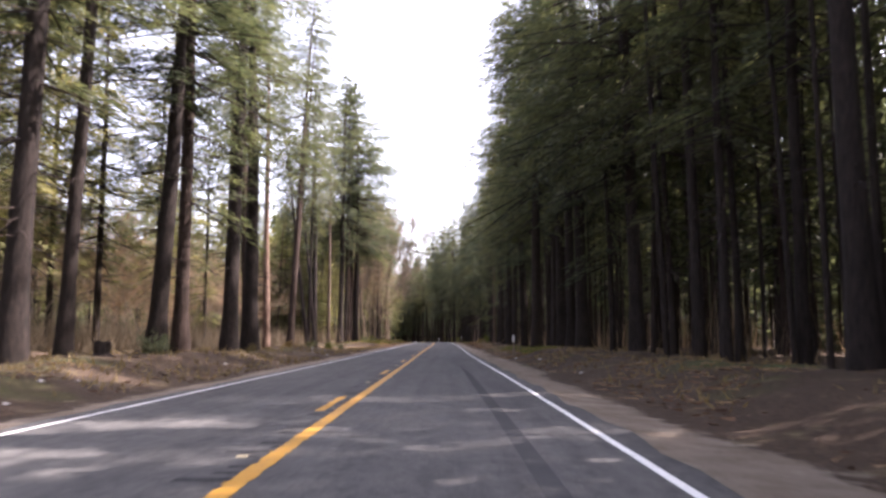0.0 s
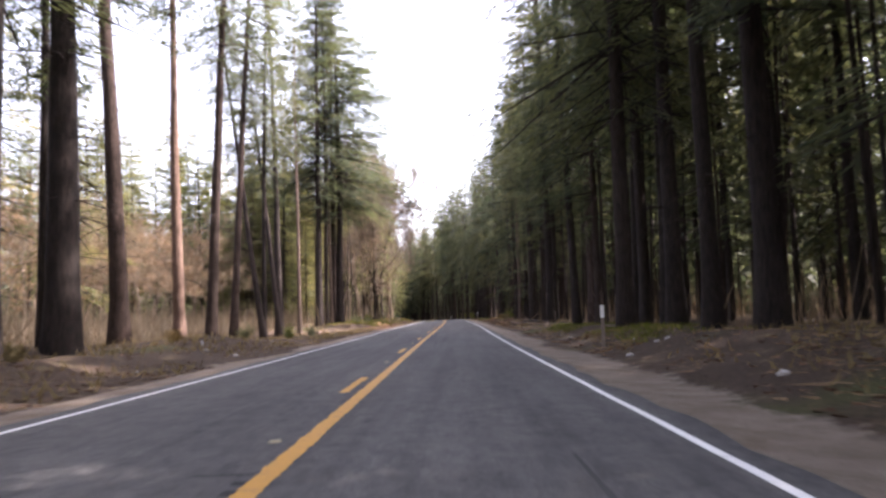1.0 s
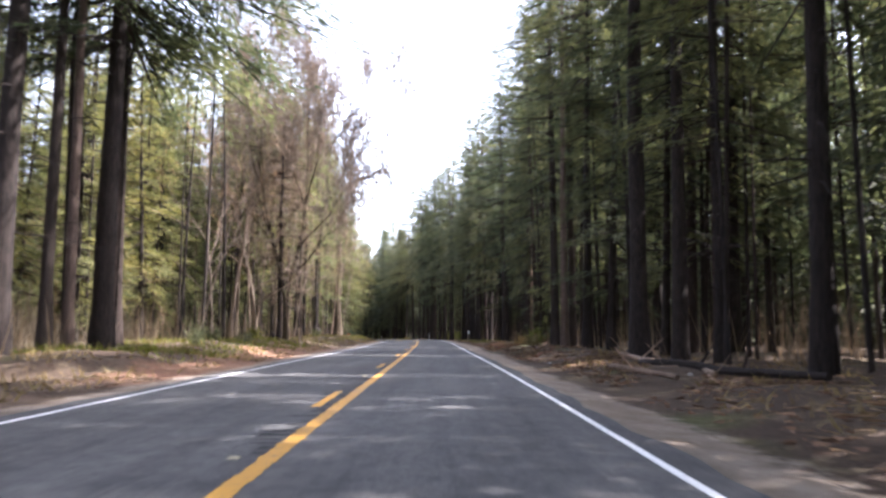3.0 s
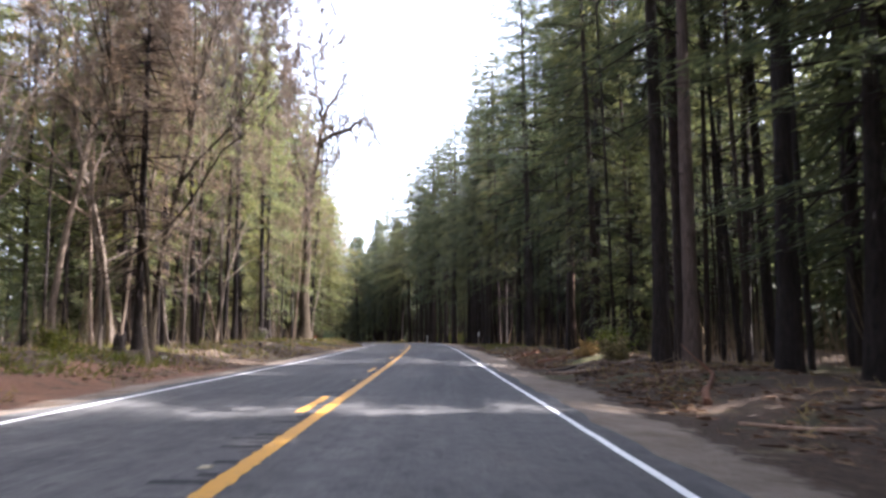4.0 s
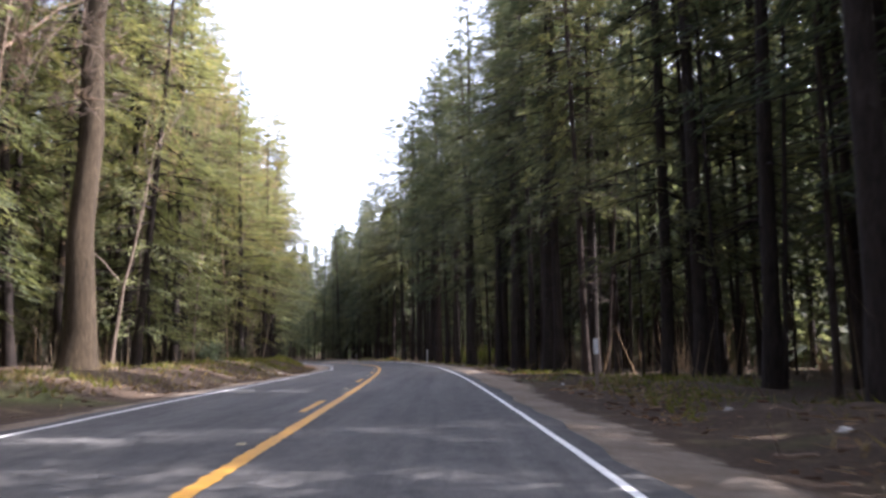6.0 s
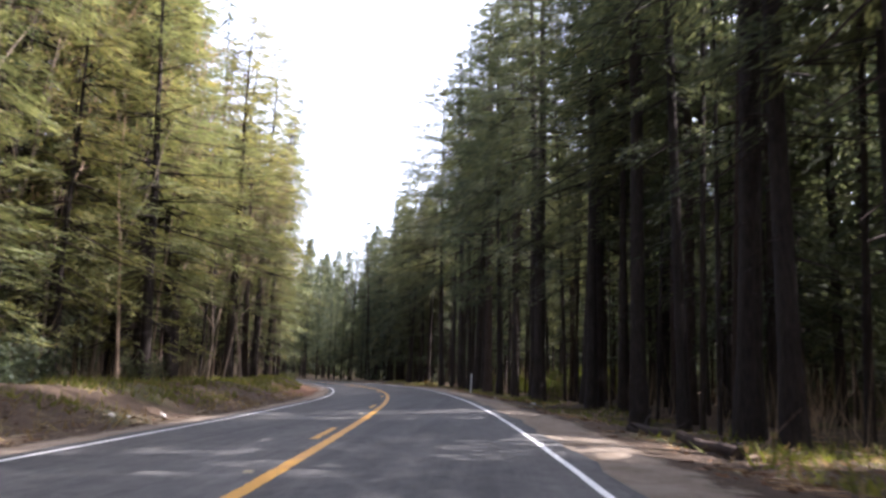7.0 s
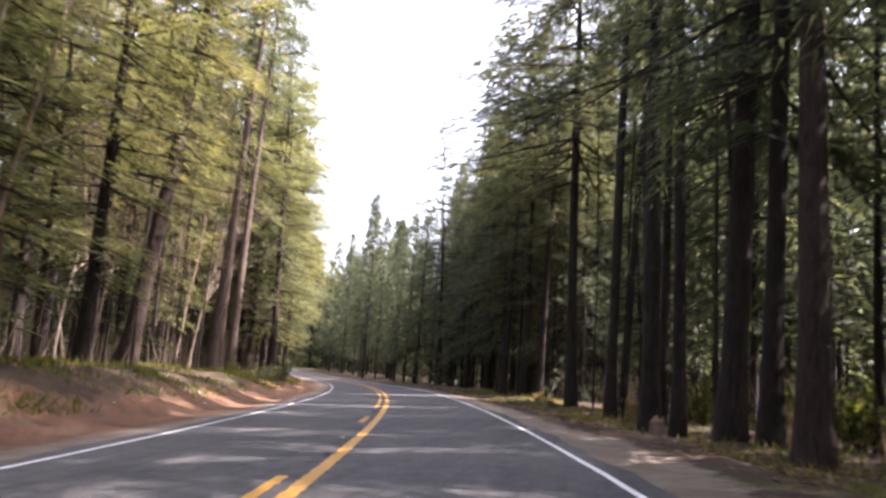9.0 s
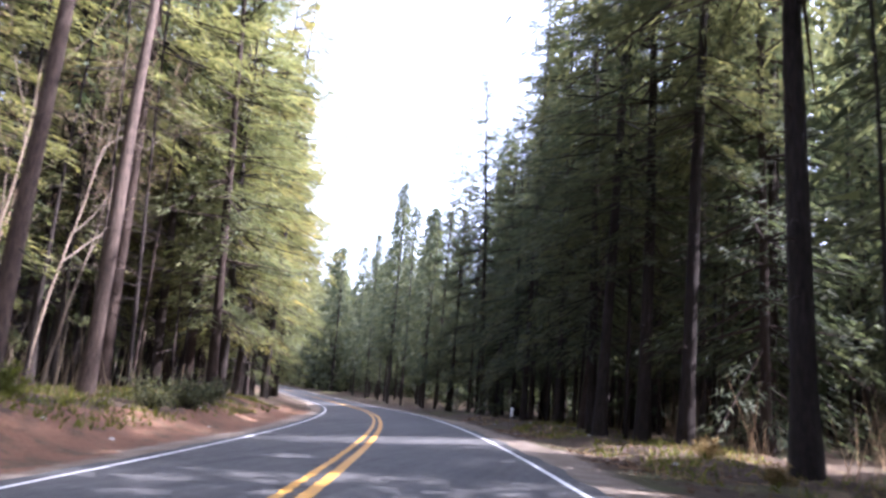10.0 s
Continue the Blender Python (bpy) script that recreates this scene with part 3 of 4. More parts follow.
def plant():
    r = np.random.RandomState(5)
    for k in PALE_TALL:
        tagged(k, label="tall fir with a bare pale reddish trunk")
    taken = [(k[0], k[1]) for k in SHADY_ROW + SUNNY_ROW] + [(131.0, -8.7), (132.4, -9.3), (134.5, -10.6), (132.0, -12.8), (134.6, -11.6), (135.5, -11.9), (182.3, -10.7), (183.5, -13.0), (181.0, -8.5), (179.5, -10.4), (177.0, -10.2), (174.5, -10.0), (136.7, 10.5)]

    def free(s, o, d):
        return all((s - a) ** 2 + (o - b) ** 2 > d * d for a, b in taken)

    for k, (s, o, d, kinds) in enumerate(SHADY_ROW):
        stand(kinds[k % len(kinds)], s, o, (0.98 + 0.12 * r.rand()) * stature(s), 360 * r.rand(), (0.8 * r.randn(), 0.8 * r.randn()), 0.92 if kinds is LUSH else 1.4 if kinds is HIGH_LUSH else 1.12 if s < 100 else 0.98, NEAR_FIR, GROUP_R, d)
    for k, (s, o, d, kinds, lean) in enumerate(SUNNY_ROW):
        stand(kinds[k % len(kinds)], s, o, (0.72 if 80 < s < 93 else 0.90) + 0.14 * r.rand(), 360 * r.rand(), (0.5 * r.randn(), lean), 0.62 if 80 < s < 93 or d < 0.5 else 1.25 if s < 53 or 98 < s < 109 else 0.98, NEAR_FIR, GROUP_L, d)
    # shaded side: a full front row, then the wood behind it
    for s in np.arange(-30, 345, 2.9):
        airy = 232 < s < 272
        for o, share in ((8.7 if s > 274 else 9.6, 0.70 if airy else 0.74 if s < 100 or 195 < s < 232 else 0.82), (13.0, 0.66 if airy else 0.7 if s < 100 or 195 < s < 232 else 0.85)):
            a, b = s + 2.4 * r.rand(), o + 2.4 * r.rand()
            if r.rand() > share or in_gap(a, b) or not free(a, b, 2.0):
                continue
            taken.append((a, b))
            front, q = b < 12.5, r.rand()
            kinds, size = (TALL, 0.95) if front and q < 0.45 else (MID, 1.0)
            if 100 < a < 232:
                kinds, size = (TALL, stature(a)) if q < 0.35 else (SPIRE, 1.1 * stature(a)) if q < 0.62 else (MID, 1.15 * stature(a))
            elif a > 270:
                kinds, size = (SPIRE, 0.97) if q < 0.45 else (LOW, 1.2) if q < 0.75 else (TALL, 0.82) if q < 0.9 else (MID, 0.95)
            elif airy:
                kinds, size = (BARE_TALL, 0.92) if front else (MID, 0.9)
            stand(kinds[r.randint(len(kinds))], a, b, size * (0.88 + 0.22 * r.rand()), 360 * r.rand(), (1.2 * r.randn(), 1.2 * r.randn()), (0.98 if 100 < a < 232 else 0.80) + 0.3 * r.rand(), NEAR_FIR if front else BACK_FIR, GROUP_R)
    # sunny side: beyond the clearing the wood stands close
    for s in np.arange(96, 345, 3.1):
        for o, share in ((-9.9 if 205 < s < 262 else -10.6, 0.66), (-14.0, 0.8), (-17.5, 0.8), (-21, 0.7 if s < 215 else 0.2)) + (((-8.7, 0.75),) if s > 286 else ()):
            a, b = s + 2.8 * r.rand(), o - 2.4 * r.rand()
            if a < 136 and b > -15 or r.rand() > share * (0.75 if 228 < a < 300 else 0.45 if 136 < a < 153 else 1) or not free(a, b, 2.0) or (262 < a < 290 and b > -13):
                continue
            taken.append((a, b))
            q = r.rand()
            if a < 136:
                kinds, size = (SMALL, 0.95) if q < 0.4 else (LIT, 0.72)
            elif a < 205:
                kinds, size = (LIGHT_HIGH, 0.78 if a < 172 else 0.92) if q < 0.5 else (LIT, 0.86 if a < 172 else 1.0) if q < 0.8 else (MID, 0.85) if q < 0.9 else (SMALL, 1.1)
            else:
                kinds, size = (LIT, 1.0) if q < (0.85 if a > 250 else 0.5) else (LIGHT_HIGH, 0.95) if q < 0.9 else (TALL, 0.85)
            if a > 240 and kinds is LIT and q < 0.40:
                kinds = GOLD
            young = kinds is SMALL
            stand(kinds[r.randint(len(kinds))], a, b, size * (0.85 + 0.3 * r.rand()) * (0.82 if 195 < a < 262 and b > -12.6 else 1.2 if a > 285 else 1), 360 * r.rand(), (1.5 * r.randn(), 1.5 * r.randn()), size * (1.45 if a > 285 else 1.3 if a > 205 else 1.05),
                  "young bright green fir at the wood's sunny edge" if young else "green fir with branches low on its trunk in sunlight", GROUP_L)
    # thin pale stems along the sunny edge and brown bare trees in the clearing
    for s in np.arange(122, 306, 2.7):
        a, b = s + 2.4 * r.rand(), (-10.2 if s < 255 else -13.0) - 4.5 * r.rand()
        if free(a, b, 0.9):
            stand(BARE[r.randint(4)], a, b, 0.65 + 0.55 * r.rand(), 360 * r.rand(), (2 * r.randn(), 3 * r.randn()), 0.5, "thin pale leafless alder at the wood's edge", "leafless trees")
    for s in np.arange(15, 128, 2.6):
        for o in (-19, -23, -28, -33):
            a, b = s + 3 * r.rand(), o - 5 * r.rand()
            if r.rand() < 0.85:
                stand(THICKET[r.randint(3)], a, b, 0.34 + 0.30 * r.rand() + (0.15 if o < -25 else 0), 360 * r.rand(), (3 * r.randn(), 3 * r.randn()), 0.50 + 0.2 * r.rand(), "leafless tan alder thicket stem in the sunny clearing", "leafless trees")
    for s, o, k in ((132.0, -12.9, 1.3), (134.6, -11.6, 1.0), (140, -14.5, 1.2), (178.8, -13.3, 1.3), (176, -13, 1.2)):
        stand(BARE[r.randint(4)], s, o, k, 360 * r.rand(), (0, 0), 0.75 * k, "tall leafless brown broadleaf tree with fine twigs", "leafless trees")
    for s, o, k in ((60, -30, 0.60), (66, -33, 0.66), (72, -31, 0.62), (76, -35, 0.7), (88, -33, 0.66), (66, -40, 0.72), (95, -28, 0.66), (78, -42, 0.75), (54, -36, 0.62),
                    (103, -26, 0.80), (19, -15, 1.1), (23, -18, 1.15), (26, -16, 1.0), (31, -15.5, 1.05), (36, -22, 1.1), (41, -16.5, 0.95), (45, -21, 1.0), (33, -18, 0.85), (38, -19, 0.95), (42, -24, 0.9), (29, -21, 0.95), (50, -22, 1.0), (56, -19, 0.9), (62, -20.5, 0.9), (66, -18.5, 0.8), (100, -18, 0.62), (107, -20, 0.72), (112, -18, 0.66), (117, -22, 0.8), (120, -17, 0.72), (124, -20, 0.85), (128, -23, 0.9),
                    (143.3, -26.5, 1.0), (138, -24, 0.98), (157.2, -25, 1.0)):
        kinds = GOLD if int(s) % 3 == 0 else LIT
        stand(kinds[int(s) % len(kinds)], s, o, k, 77 * s, (0, 0), k * 1.1, "green fir with branches low on its trunk in sunlight", GROUP_L)
    for s in np.arange(58, 137, 3.3):
        for o in (-25, -31, -38) if s > 108 else (-33, -40) if s > 98 else (-39, -46):
            a, b, k = s + 2.5 * r.rand(), o - 4 * r.rand(), (0.74 + 0.22 * r.rand()) * (0.85 if s < 98 else 1)
            if r.rand() < 0.6:
                stand((LIT + GOLD)[r.randint(5)], a, b, k, 360 * r.rand(), (r.randn(), r.randn()), k * 1.15, "olive green fir at the back of the sunny clearing", GROUP_L)
    for s, o, k, w in ((131.6, -9.4, 0.64, 0.8),):
        stand(BROWN[0], s, o, k, 50 * s, (0, 0), w, "brown bare conifer with a haze of fine dry twigs", "brown conifers at the sunny edge")
    for s, o, k, w in ((131.0, -8.7, 1.08, 0.68), (132.6, -9.2, 1.15, 0.66), (134.5, -10.2, 1.1, 0.62), (170.5, -16.7, 1.3, 0.9)):
        stand(HAZE[int(s) % 2], s, o, k, 50 * s, (0, 0), w, "tall leafless broadleaf tree with pinkish brown twigs", "leafless trees")
    stand(BARE[1], 135.5, -11.9, 0.9, 200, (0, -4), 0.9, "leaning mossy leafless tree on the sunny verge", "leafless trees")
    stand(SMALL[1], 138.0, 10.8, 0.68, 40, (0, 0), 0.85, "small bright fir sapling in a patch of sun", GROUP_R)
    return taken


def wood_tree(seed, n, size, width, clear=0.0, girth=0.22, reach=3.3, snags=0):
    """A plain fir for the depth of the wood: vertices and triangles of its trunk with dead snags, and of its needle clumps."""
    q = np.random.RandomState(seed)
    tv, tf = tube(np.array(((0, 0, -0.3), (0.1 + 0.15 * q.randn(), 0.15 * q.randn(), 10), (0.3 * q.randn(), 0.1, 24))), (girth, girth * 0.68, 0.03), 5)
    tf = np.concatenate([tf[:, [0, 1, 2]], tf[:, [0, 2, 3]]])
    if snags:
        az = 2 * np.pi * q.rand(snags)
        sv, sf = blades(q, np.column_stack([0 * az, 0 * az, 1.5 + (clear + 3) * q.rand(snags)]), np.column_stack([np.cos(az), np.sin(az), 0.1 - 0.45 * q.rand(snags)]), q.randn(snags, 3), 0.8 + 1.6 * q.rand(snags), 0.035 + 0.02 * q.rand(snags))
        tv, tf = np.concatenate([tv, sv]), np.concatenate([tf, sf + len(tv)])
    h = clear + (24 - clear) * q.rand(n) ** 1.05
    rad = reach * np.clip((25 - h) / 18, 0.05, 1) * np.clip(0.35 + (h - clear) / 6, 0, 1) * np.sqrt(q.rand(n))
    az = 2 * np.pi * q.rand(n)
    base = np.column_stack([rad * np.cos(az), rad * np.sin(az), h])
    along = np.column_stack([np.cos(az + 0.6 * q.randn(n)), np.sin(az + 0.6 * q.randn(n)), -0.45 + 0.3 * q.randn(n)])
    bv, bf = blades(q, base, along, np.column_stack([0.5 * q.randn(n, 2), np.ones(n)]), size * (1 + 0.9 * q.rand(n)), width * (1 + 0.8 * q.rand(n)))
    return tv, tf, bv, bf


def far_woods():
    """The depth of the wood on all sides, as one mass of trunks and needle clumps."""
    r = np.random.RandomState(9)
    models = [wood_tree(60 + k, 1350, 0.58, 0.15, 3 + 2.5 * k, 0.17, snags=40) for k in range(3)], [wood_tree(70 + k, 460, 1.1, 0.38) for k in range(3)], [wood_tree(80 + k, 130, 2.2, 0.9) for k in range(2)]
    spots = []
    for s in np.arange(-60, 350, 4.2):
        for o in (16.5, 20, 24, 28, 35, 43, 53, 62, 69):
            glade = 238 < s < 270 and 18 < o < 32
            if r.rand() < (0.46 if glade else 0.62 if o > 18 and s < 110 else 0.85) and not in_gap(s, min(o, 30)) or o > 60:
                spots.append((s, o))
        for o in (-19, -24, -30, -37, -46, -58) if s > 128 else (-62, -70, -80, -92):
            if r.rand() < (0.8 if s < 128 else (0.74 if s < 240 else 0.5) if o > -27 else 0.55 if o > -35 and s < 235 else 0.28):
                spots.append((s, o))
    for s in np.arange(345, 600, 6.0):
        for o in (-58, -46, -36, -28, -21, -15, -10, 10, 15, 21, 28, 36, 46, 58):
            if r.rand() < 0.75:
                spots.append((s, o))
    for s in np.arange(-110, -30, 7.0):
        for o in np.arange(-60, 61, 7.5):
            if abs(o) > 8:
                spots.append((s, o))
    for s in np.arange(-110, 600, 8.5):
        for o in np.arange(78, 240, 9.0):
            spots += [(s, o)] * (r.rand() < 0.6) + [(s, -o - 10)] * (r.rand() < (0.8 if s < 100 or s > 360 or o > 190 else 0.06))
    # thin bare poles between the larger trees: those nearest to the road singly, the rest joined
    poles = [wood_tree(90 + k, 130, 0.55, 0.13, 11 + k, 0.075 + 0.02 * k, 1.7, 36) for k in range(3)]
    thin = [(s, o) for s in np.arange(0, 320, 2.4) for o in (11.0, 13.5, 16.5, 20.0, 24.0) if r.rand() < (0.3 if 234 < s < 290 and o > 14 else 0.62) and not in_gap(s, o)]
    thin += [(s, o) for s in np.arange(100, 320, 2.6) for o in (-12.0, -15.0, -18.5) if r.rand() < (0.5 if s < 165 or s > 250 else 0.3)]
    near = [k for k in thin if abs(k[1]) < 14]
    fill_woods(r, (poles, poles, poles), [k for k in thin if abs(k[1]) >= 14], False, "slender dark poles with dead twigs between the firs")
    models_near = []
    for tv, tf, bv, bf in poles:
        root = tagged(new("pole_fir"), "slender dark fir pole with dead twigs and a thin crown", "tree", "slender fir poles")
        part("trunk", mesh_of("trunk", tv, tf, BARK, True), root)
        tagged(part("crown", mesh_of("crown", bv, bf, NEEDLE), root), kind="stuff")
        models_near.append(root)
        PROTOS.append(root)
    for s, o in near:
        a, b = s + 3 * r.rand(), o + 2 * (r.rand() - 0.5)
        k = 0.75 + 0.5 * r.rand()
        copy_thing(models_near[r.randint(3)], pose(*ground_at(a, b), 1.5 * r.randn(), 1.5 * r.randn(), 360 * r.rand()) @ Matrix.Scale(k, 4))
    leafy = [wood_tree(95 + k, 1350, 0.58, 0.15, 0.5 + 1.2 * k, 0.15, snags=20) for k in range(3)]
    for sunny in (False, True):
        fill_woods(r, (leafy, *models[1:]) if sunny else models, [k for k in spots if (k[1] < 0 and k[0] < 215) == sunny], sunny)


def fill_woods(r, models, spots, sunny, label="dark trunks deep in the fir woodland"):
    tv, tf, bv, bf, nt, nb = [], [], [], [], 0, 0
    for s, o in spots:
        a, b = s + 4 * r.rand(), o + 4 * (r.rand() - 0.5)
        p = ground_at(a, b)
        k, size, spin = models[2 if s < -12 else 0 if abs(o) < 26 and s < 440 else 1 if abs(o) < 75 else 2][r.randint(2)], 0.75 + 0.55 * r.rand(), 2 * np.pi * r.rand()
        size *= 0.8 if sunny and s < 178 else 1.0
        size *= 1.18 if s > 335 and abs(o) < 60 else 1.2 if s > 290 and abs(o) < 60 else 1.0
        c, d = np.cos(spin) * size, np.sin(spin) * size
        m = np.array(((c, -d, 0), (d, c, 0), (0, 0, size)))
        tv.append(k[0] @ m.T + p), tf.append(k[1] + nt), bv.append(k[2] @ m.T + p), bf.append(k[3] + nb)
        nt, nb = nt + len(k[0]), nb + len(k[2])
    # the sunny woodland takes the needle colour with sunlight painted in
    tagged(new("woodland", mesh_of("woodland", np.concatenate(bv), np.concatenate(bf), SUNLIT if sunny else NEEDLE)), "green fir woodland in sunlight behind the roadside trees" if sunny else "dense dark fir woodland behind the roadside trees", "woodland", kind="stuff")
    tagged(new("woodland_trunks", mesh_of("woodland_trunks", np.concatenate(tv), np.concatenate(tf), BARK, True)), label, "woodland", kind="stuff")


TAKEN = plant()
far_woods()


# ---- undergrowth ----
def spread_blades(name, label, category, mat, n, s0, s1, o0, o1, size, width, flat, seed, keep=None):
    """Many small stems or grass blades over a band of ground."""
    r = np.random.RandomState(seed)
    s, o = s0 + (s1 - s0) * r.rand(n), o0 + (o1 - o0) * r.rand(n)
    clump = np.sin(s * 0.9 + 2.1 * np.sin(o * 1.3)) + np.sin(s * 0.37 - o * 0.8) + 0.8 * r.randn(n)
    ok = clump > 0.1
    if keep is not None:
        ok &= keep(s, o)
    s, o = s[ok], o[ok]
    n = len(s)
    base = ground_at(s, o) - np.array((0, 0, 0.02))
    along = np.column_stack([r.randn(n, 2) * flat, np.ones(n) * (1.0 if flat < 2 else 0.06)])
    v, f = blades(r, base, along, r.randn(n, 3), size * (0.4 + 0.9 * r.rand(n)), width * (0.6 + 0.8 * r.rand(n)))
    if flat >= 2:
        v[:, 2] += 0.035
    return tagged(new(name, mesh_of(name, v, f, mat)), label, category, kind="stuff")


spread_blades("brushwood", "tan leafless brushwood in the sunny clearing", "brushwood", TWIG, 70000, 5, 130, -44, -14.5, 2.5, 0.038, 0.45, 201)
spread_blades("dry_grass", "dry straw-coloured grass on the verge", "grass", STRAW, 26000, 0, 310, -12.5, -5.5, 0.32, 0.05, 0.7, 202, lambda s, o: (s < 235) | (o < -8.6))
spread_blades("dry_grass", "dry straw-coloured grass under the shaded firs", "grass", STRAW, 20000, 0, 310, 6.0, 12, 0.26, 0.045, 0.8, 203)
spread_blades("grass", "green grass and moss on the sunny bank", "grass", GRASS, 42000, 100, 310, -12.5, -6.6, 0.32, 0.055, 0.6, 204, lambda s, o: (s < 128) | (s > 196) | (np.sin(s * 1.7 + o) > 0.5))
spread_blades("grass", "green mossy grass under the firs", "grass", GRASS, 9000, 48, 82, 6.9, 11, 0.22, 0.05, 0.7, 205)
spread_blades("grass", "green grass below the shaded firs on the bend", "grass", GRASS, 14000, 165, 300, 6.4, 12, 0.30, 0.05, 0.6, 206)
spread_blades("twig_litter", "fallen twigs and sticks on the forest floor", "litter", TWIG, 15000, 0, 310, 5.5, 13, 0.5, 0.035, 3.0, 207)
spread_blades("twig_litter", "fallen twigs and sticks on the sunny verge", "litter", TWIG, 9000, 0, 225, -13, -5.4, 0.5, 0.035, 3.0, 208)
spread_blades("bark_litter", "pinkish broken bark and wood chips on the verge", "litter", CHIP, 10000, 92, 150, 5.7, 9.8, 0.30, 0.075, 3.0, 211)
spread_blades("bark_litter", "brown bark scraps and needles beside the gravel", "litter", CHIP, 12000, 0, 310, 5.4, 8.5, 0.20, 0.06, 3.0, 212)
spread_blades("bark_litter", "brown bark scraps on the sunny verge", "litter", CHIP, 9000, 0, 225, -9, -5.2, 0.20, 0.06, 3.0, 213)
spread_blades("brushwood", "thin dead stems between the shaded trunks", "brushwood", TWIG, 16000, 0, 310, 11.0, 28, 2.8, 0.030, 0.25, 209)
spread_blades("brushwood", "thin brown stems between the sunny trunks", "brushwood", TWIG, 6000, 96, 310, -24, -10.5, 2.8, 0.040, 0.22, 210)


def shrub(seed, height, mat, label):
    """A leafy bush: stems from one foot and many small leaves."""
    r = np.random.RandomState(seed)
    root = tagged(new("shrub"), label, "shrub", "shrubs on the verge")
    stems = Heap()
    bases, alongs = [], []
    for k in range(16):
        d = np.array((0.55 * r.randn(), 0.55 * r.randn(), 1.0))
        d /= np.linalg.norm(d)
        u = np.linspace(0, 1, 4)
        line = np.outer(u, d) * height * (0.6 + 0.5 * r.rand()) + np.outer(u * u, r.randn(3) * 0.15 * height)
        stems.add(*tube(line, (0.014, 0.010, 0.007, 0.004), 3))
        n = 55
        q = 0.25 + 0.75 * r.rand(n)
        bases.append(np.column_stack([np.interp(q, u, line[:, i]) for i in range(3)]) + 0.09 * height * r.randn(n, 3)), alongs.append(r.randn(n, 3) + d * 0.5)
    tagged(part("stem_cluster", stems.mesh("stem_cluster", BARK), root), kind="stuff")
    n = len(np.concatenate(bases))
    leaves = Heap()
    leaves.add(*blades(r, np.concatenate(bases), np.concatenate(alongs), r.randn(n, 3), 0.09 + 0.09 * r.rand(n), 0.05 + 0.03 * r.rand(n)))
    tagged(part("foliage", leaves.mesh("foliage", mat), root), kind="stuff")
    return root


SHRUBS = [shrub(300, 1.0, GRASS, "yellow-green leafy shrub on the verge"), shrub(301, 1.2, NEEDLE, "dark green leafy shrub on the bank"), shrub(302, 0.9, STRAW, "low straw-coloured bush on the verge")]
PROTOS += SHRUBS
for k, (s, o, size, which) in enumerate(((130.5, 8.2, 1.2, 2), (132.5, 8.8, 1.1, 0), (134.2, 8.0, 0.8, 2), (136.0, 9.0, 1.0, 0), (283.0, -7.8, 1.1, 1), (286.5, -7.4, 1.2, 1), (291.0, -7.6, 1.0, 1), (275.0, -8.8, 0.8, 0),
                                       (113.0, -9.6, 0.7, 1), (117.0, -10.2, 0.9, 1), (121.0, -9.3, 0.7, 1), (126.0, -9.8, 0.8, 0), (158.0, -10.6, 0.8, 1), (200.0, -9.8, 1.3, 1), (204.0, -11.0, 1.5, 1), (212.0, -10.2, 1.2, 1),
                                       (236.0, 13.0, 1.6, 0), (242.0, 14.0, 1.8, 0), (239.0, 17.0, 2.0, 0), (245.0, 16.0, 1.8, 2), (248.0, 18.5, 2.2, 0), (252.0, 17.0, 1.9, 0), (256.0, 19.5, 2.3, 0), (260.0, 17.5, 2.0, 2), (264.0, 18.0, 2.1, 0), (244.0, 21.0, 2.4, 0), (251.0, 22.5, 2.4, 0), (258.0, 23.0, 2.5, 0), (268.0, 17.0, 2.0, 0), (273.0, 19.0, 2.2, 0), (266.0, 23.0, 2.4, 0), (249.0, 13.5, 1.5, 0), (254.0, 15.0, 1.9, 0), (259.0, 13.0, 1.4, 0), (264.5, 13.8, 1.7, 0), (268.0, 12.0, 1.2, 2), (272.0, 8.8, 0.6, 2), (277.0, 9.2, 0.7, 2),
                                       (66.0, -9.5, 0.7, 1), (78.0, -9.8, 0.8, 0), (84.0, -9.4, 0.6, 1), (44.0, -9.0, 0.6, 2), (30.0, -9.4, 0.8, 1), (55.0, -9.2, 0.6, 2))):
    x, y, z = ground_at(s, o)
    copy_thing(SHRUBS[which], pose(x, y, z - 0.03, 0, 0, 67 * k) @ Matrix.Scale(size, 4))


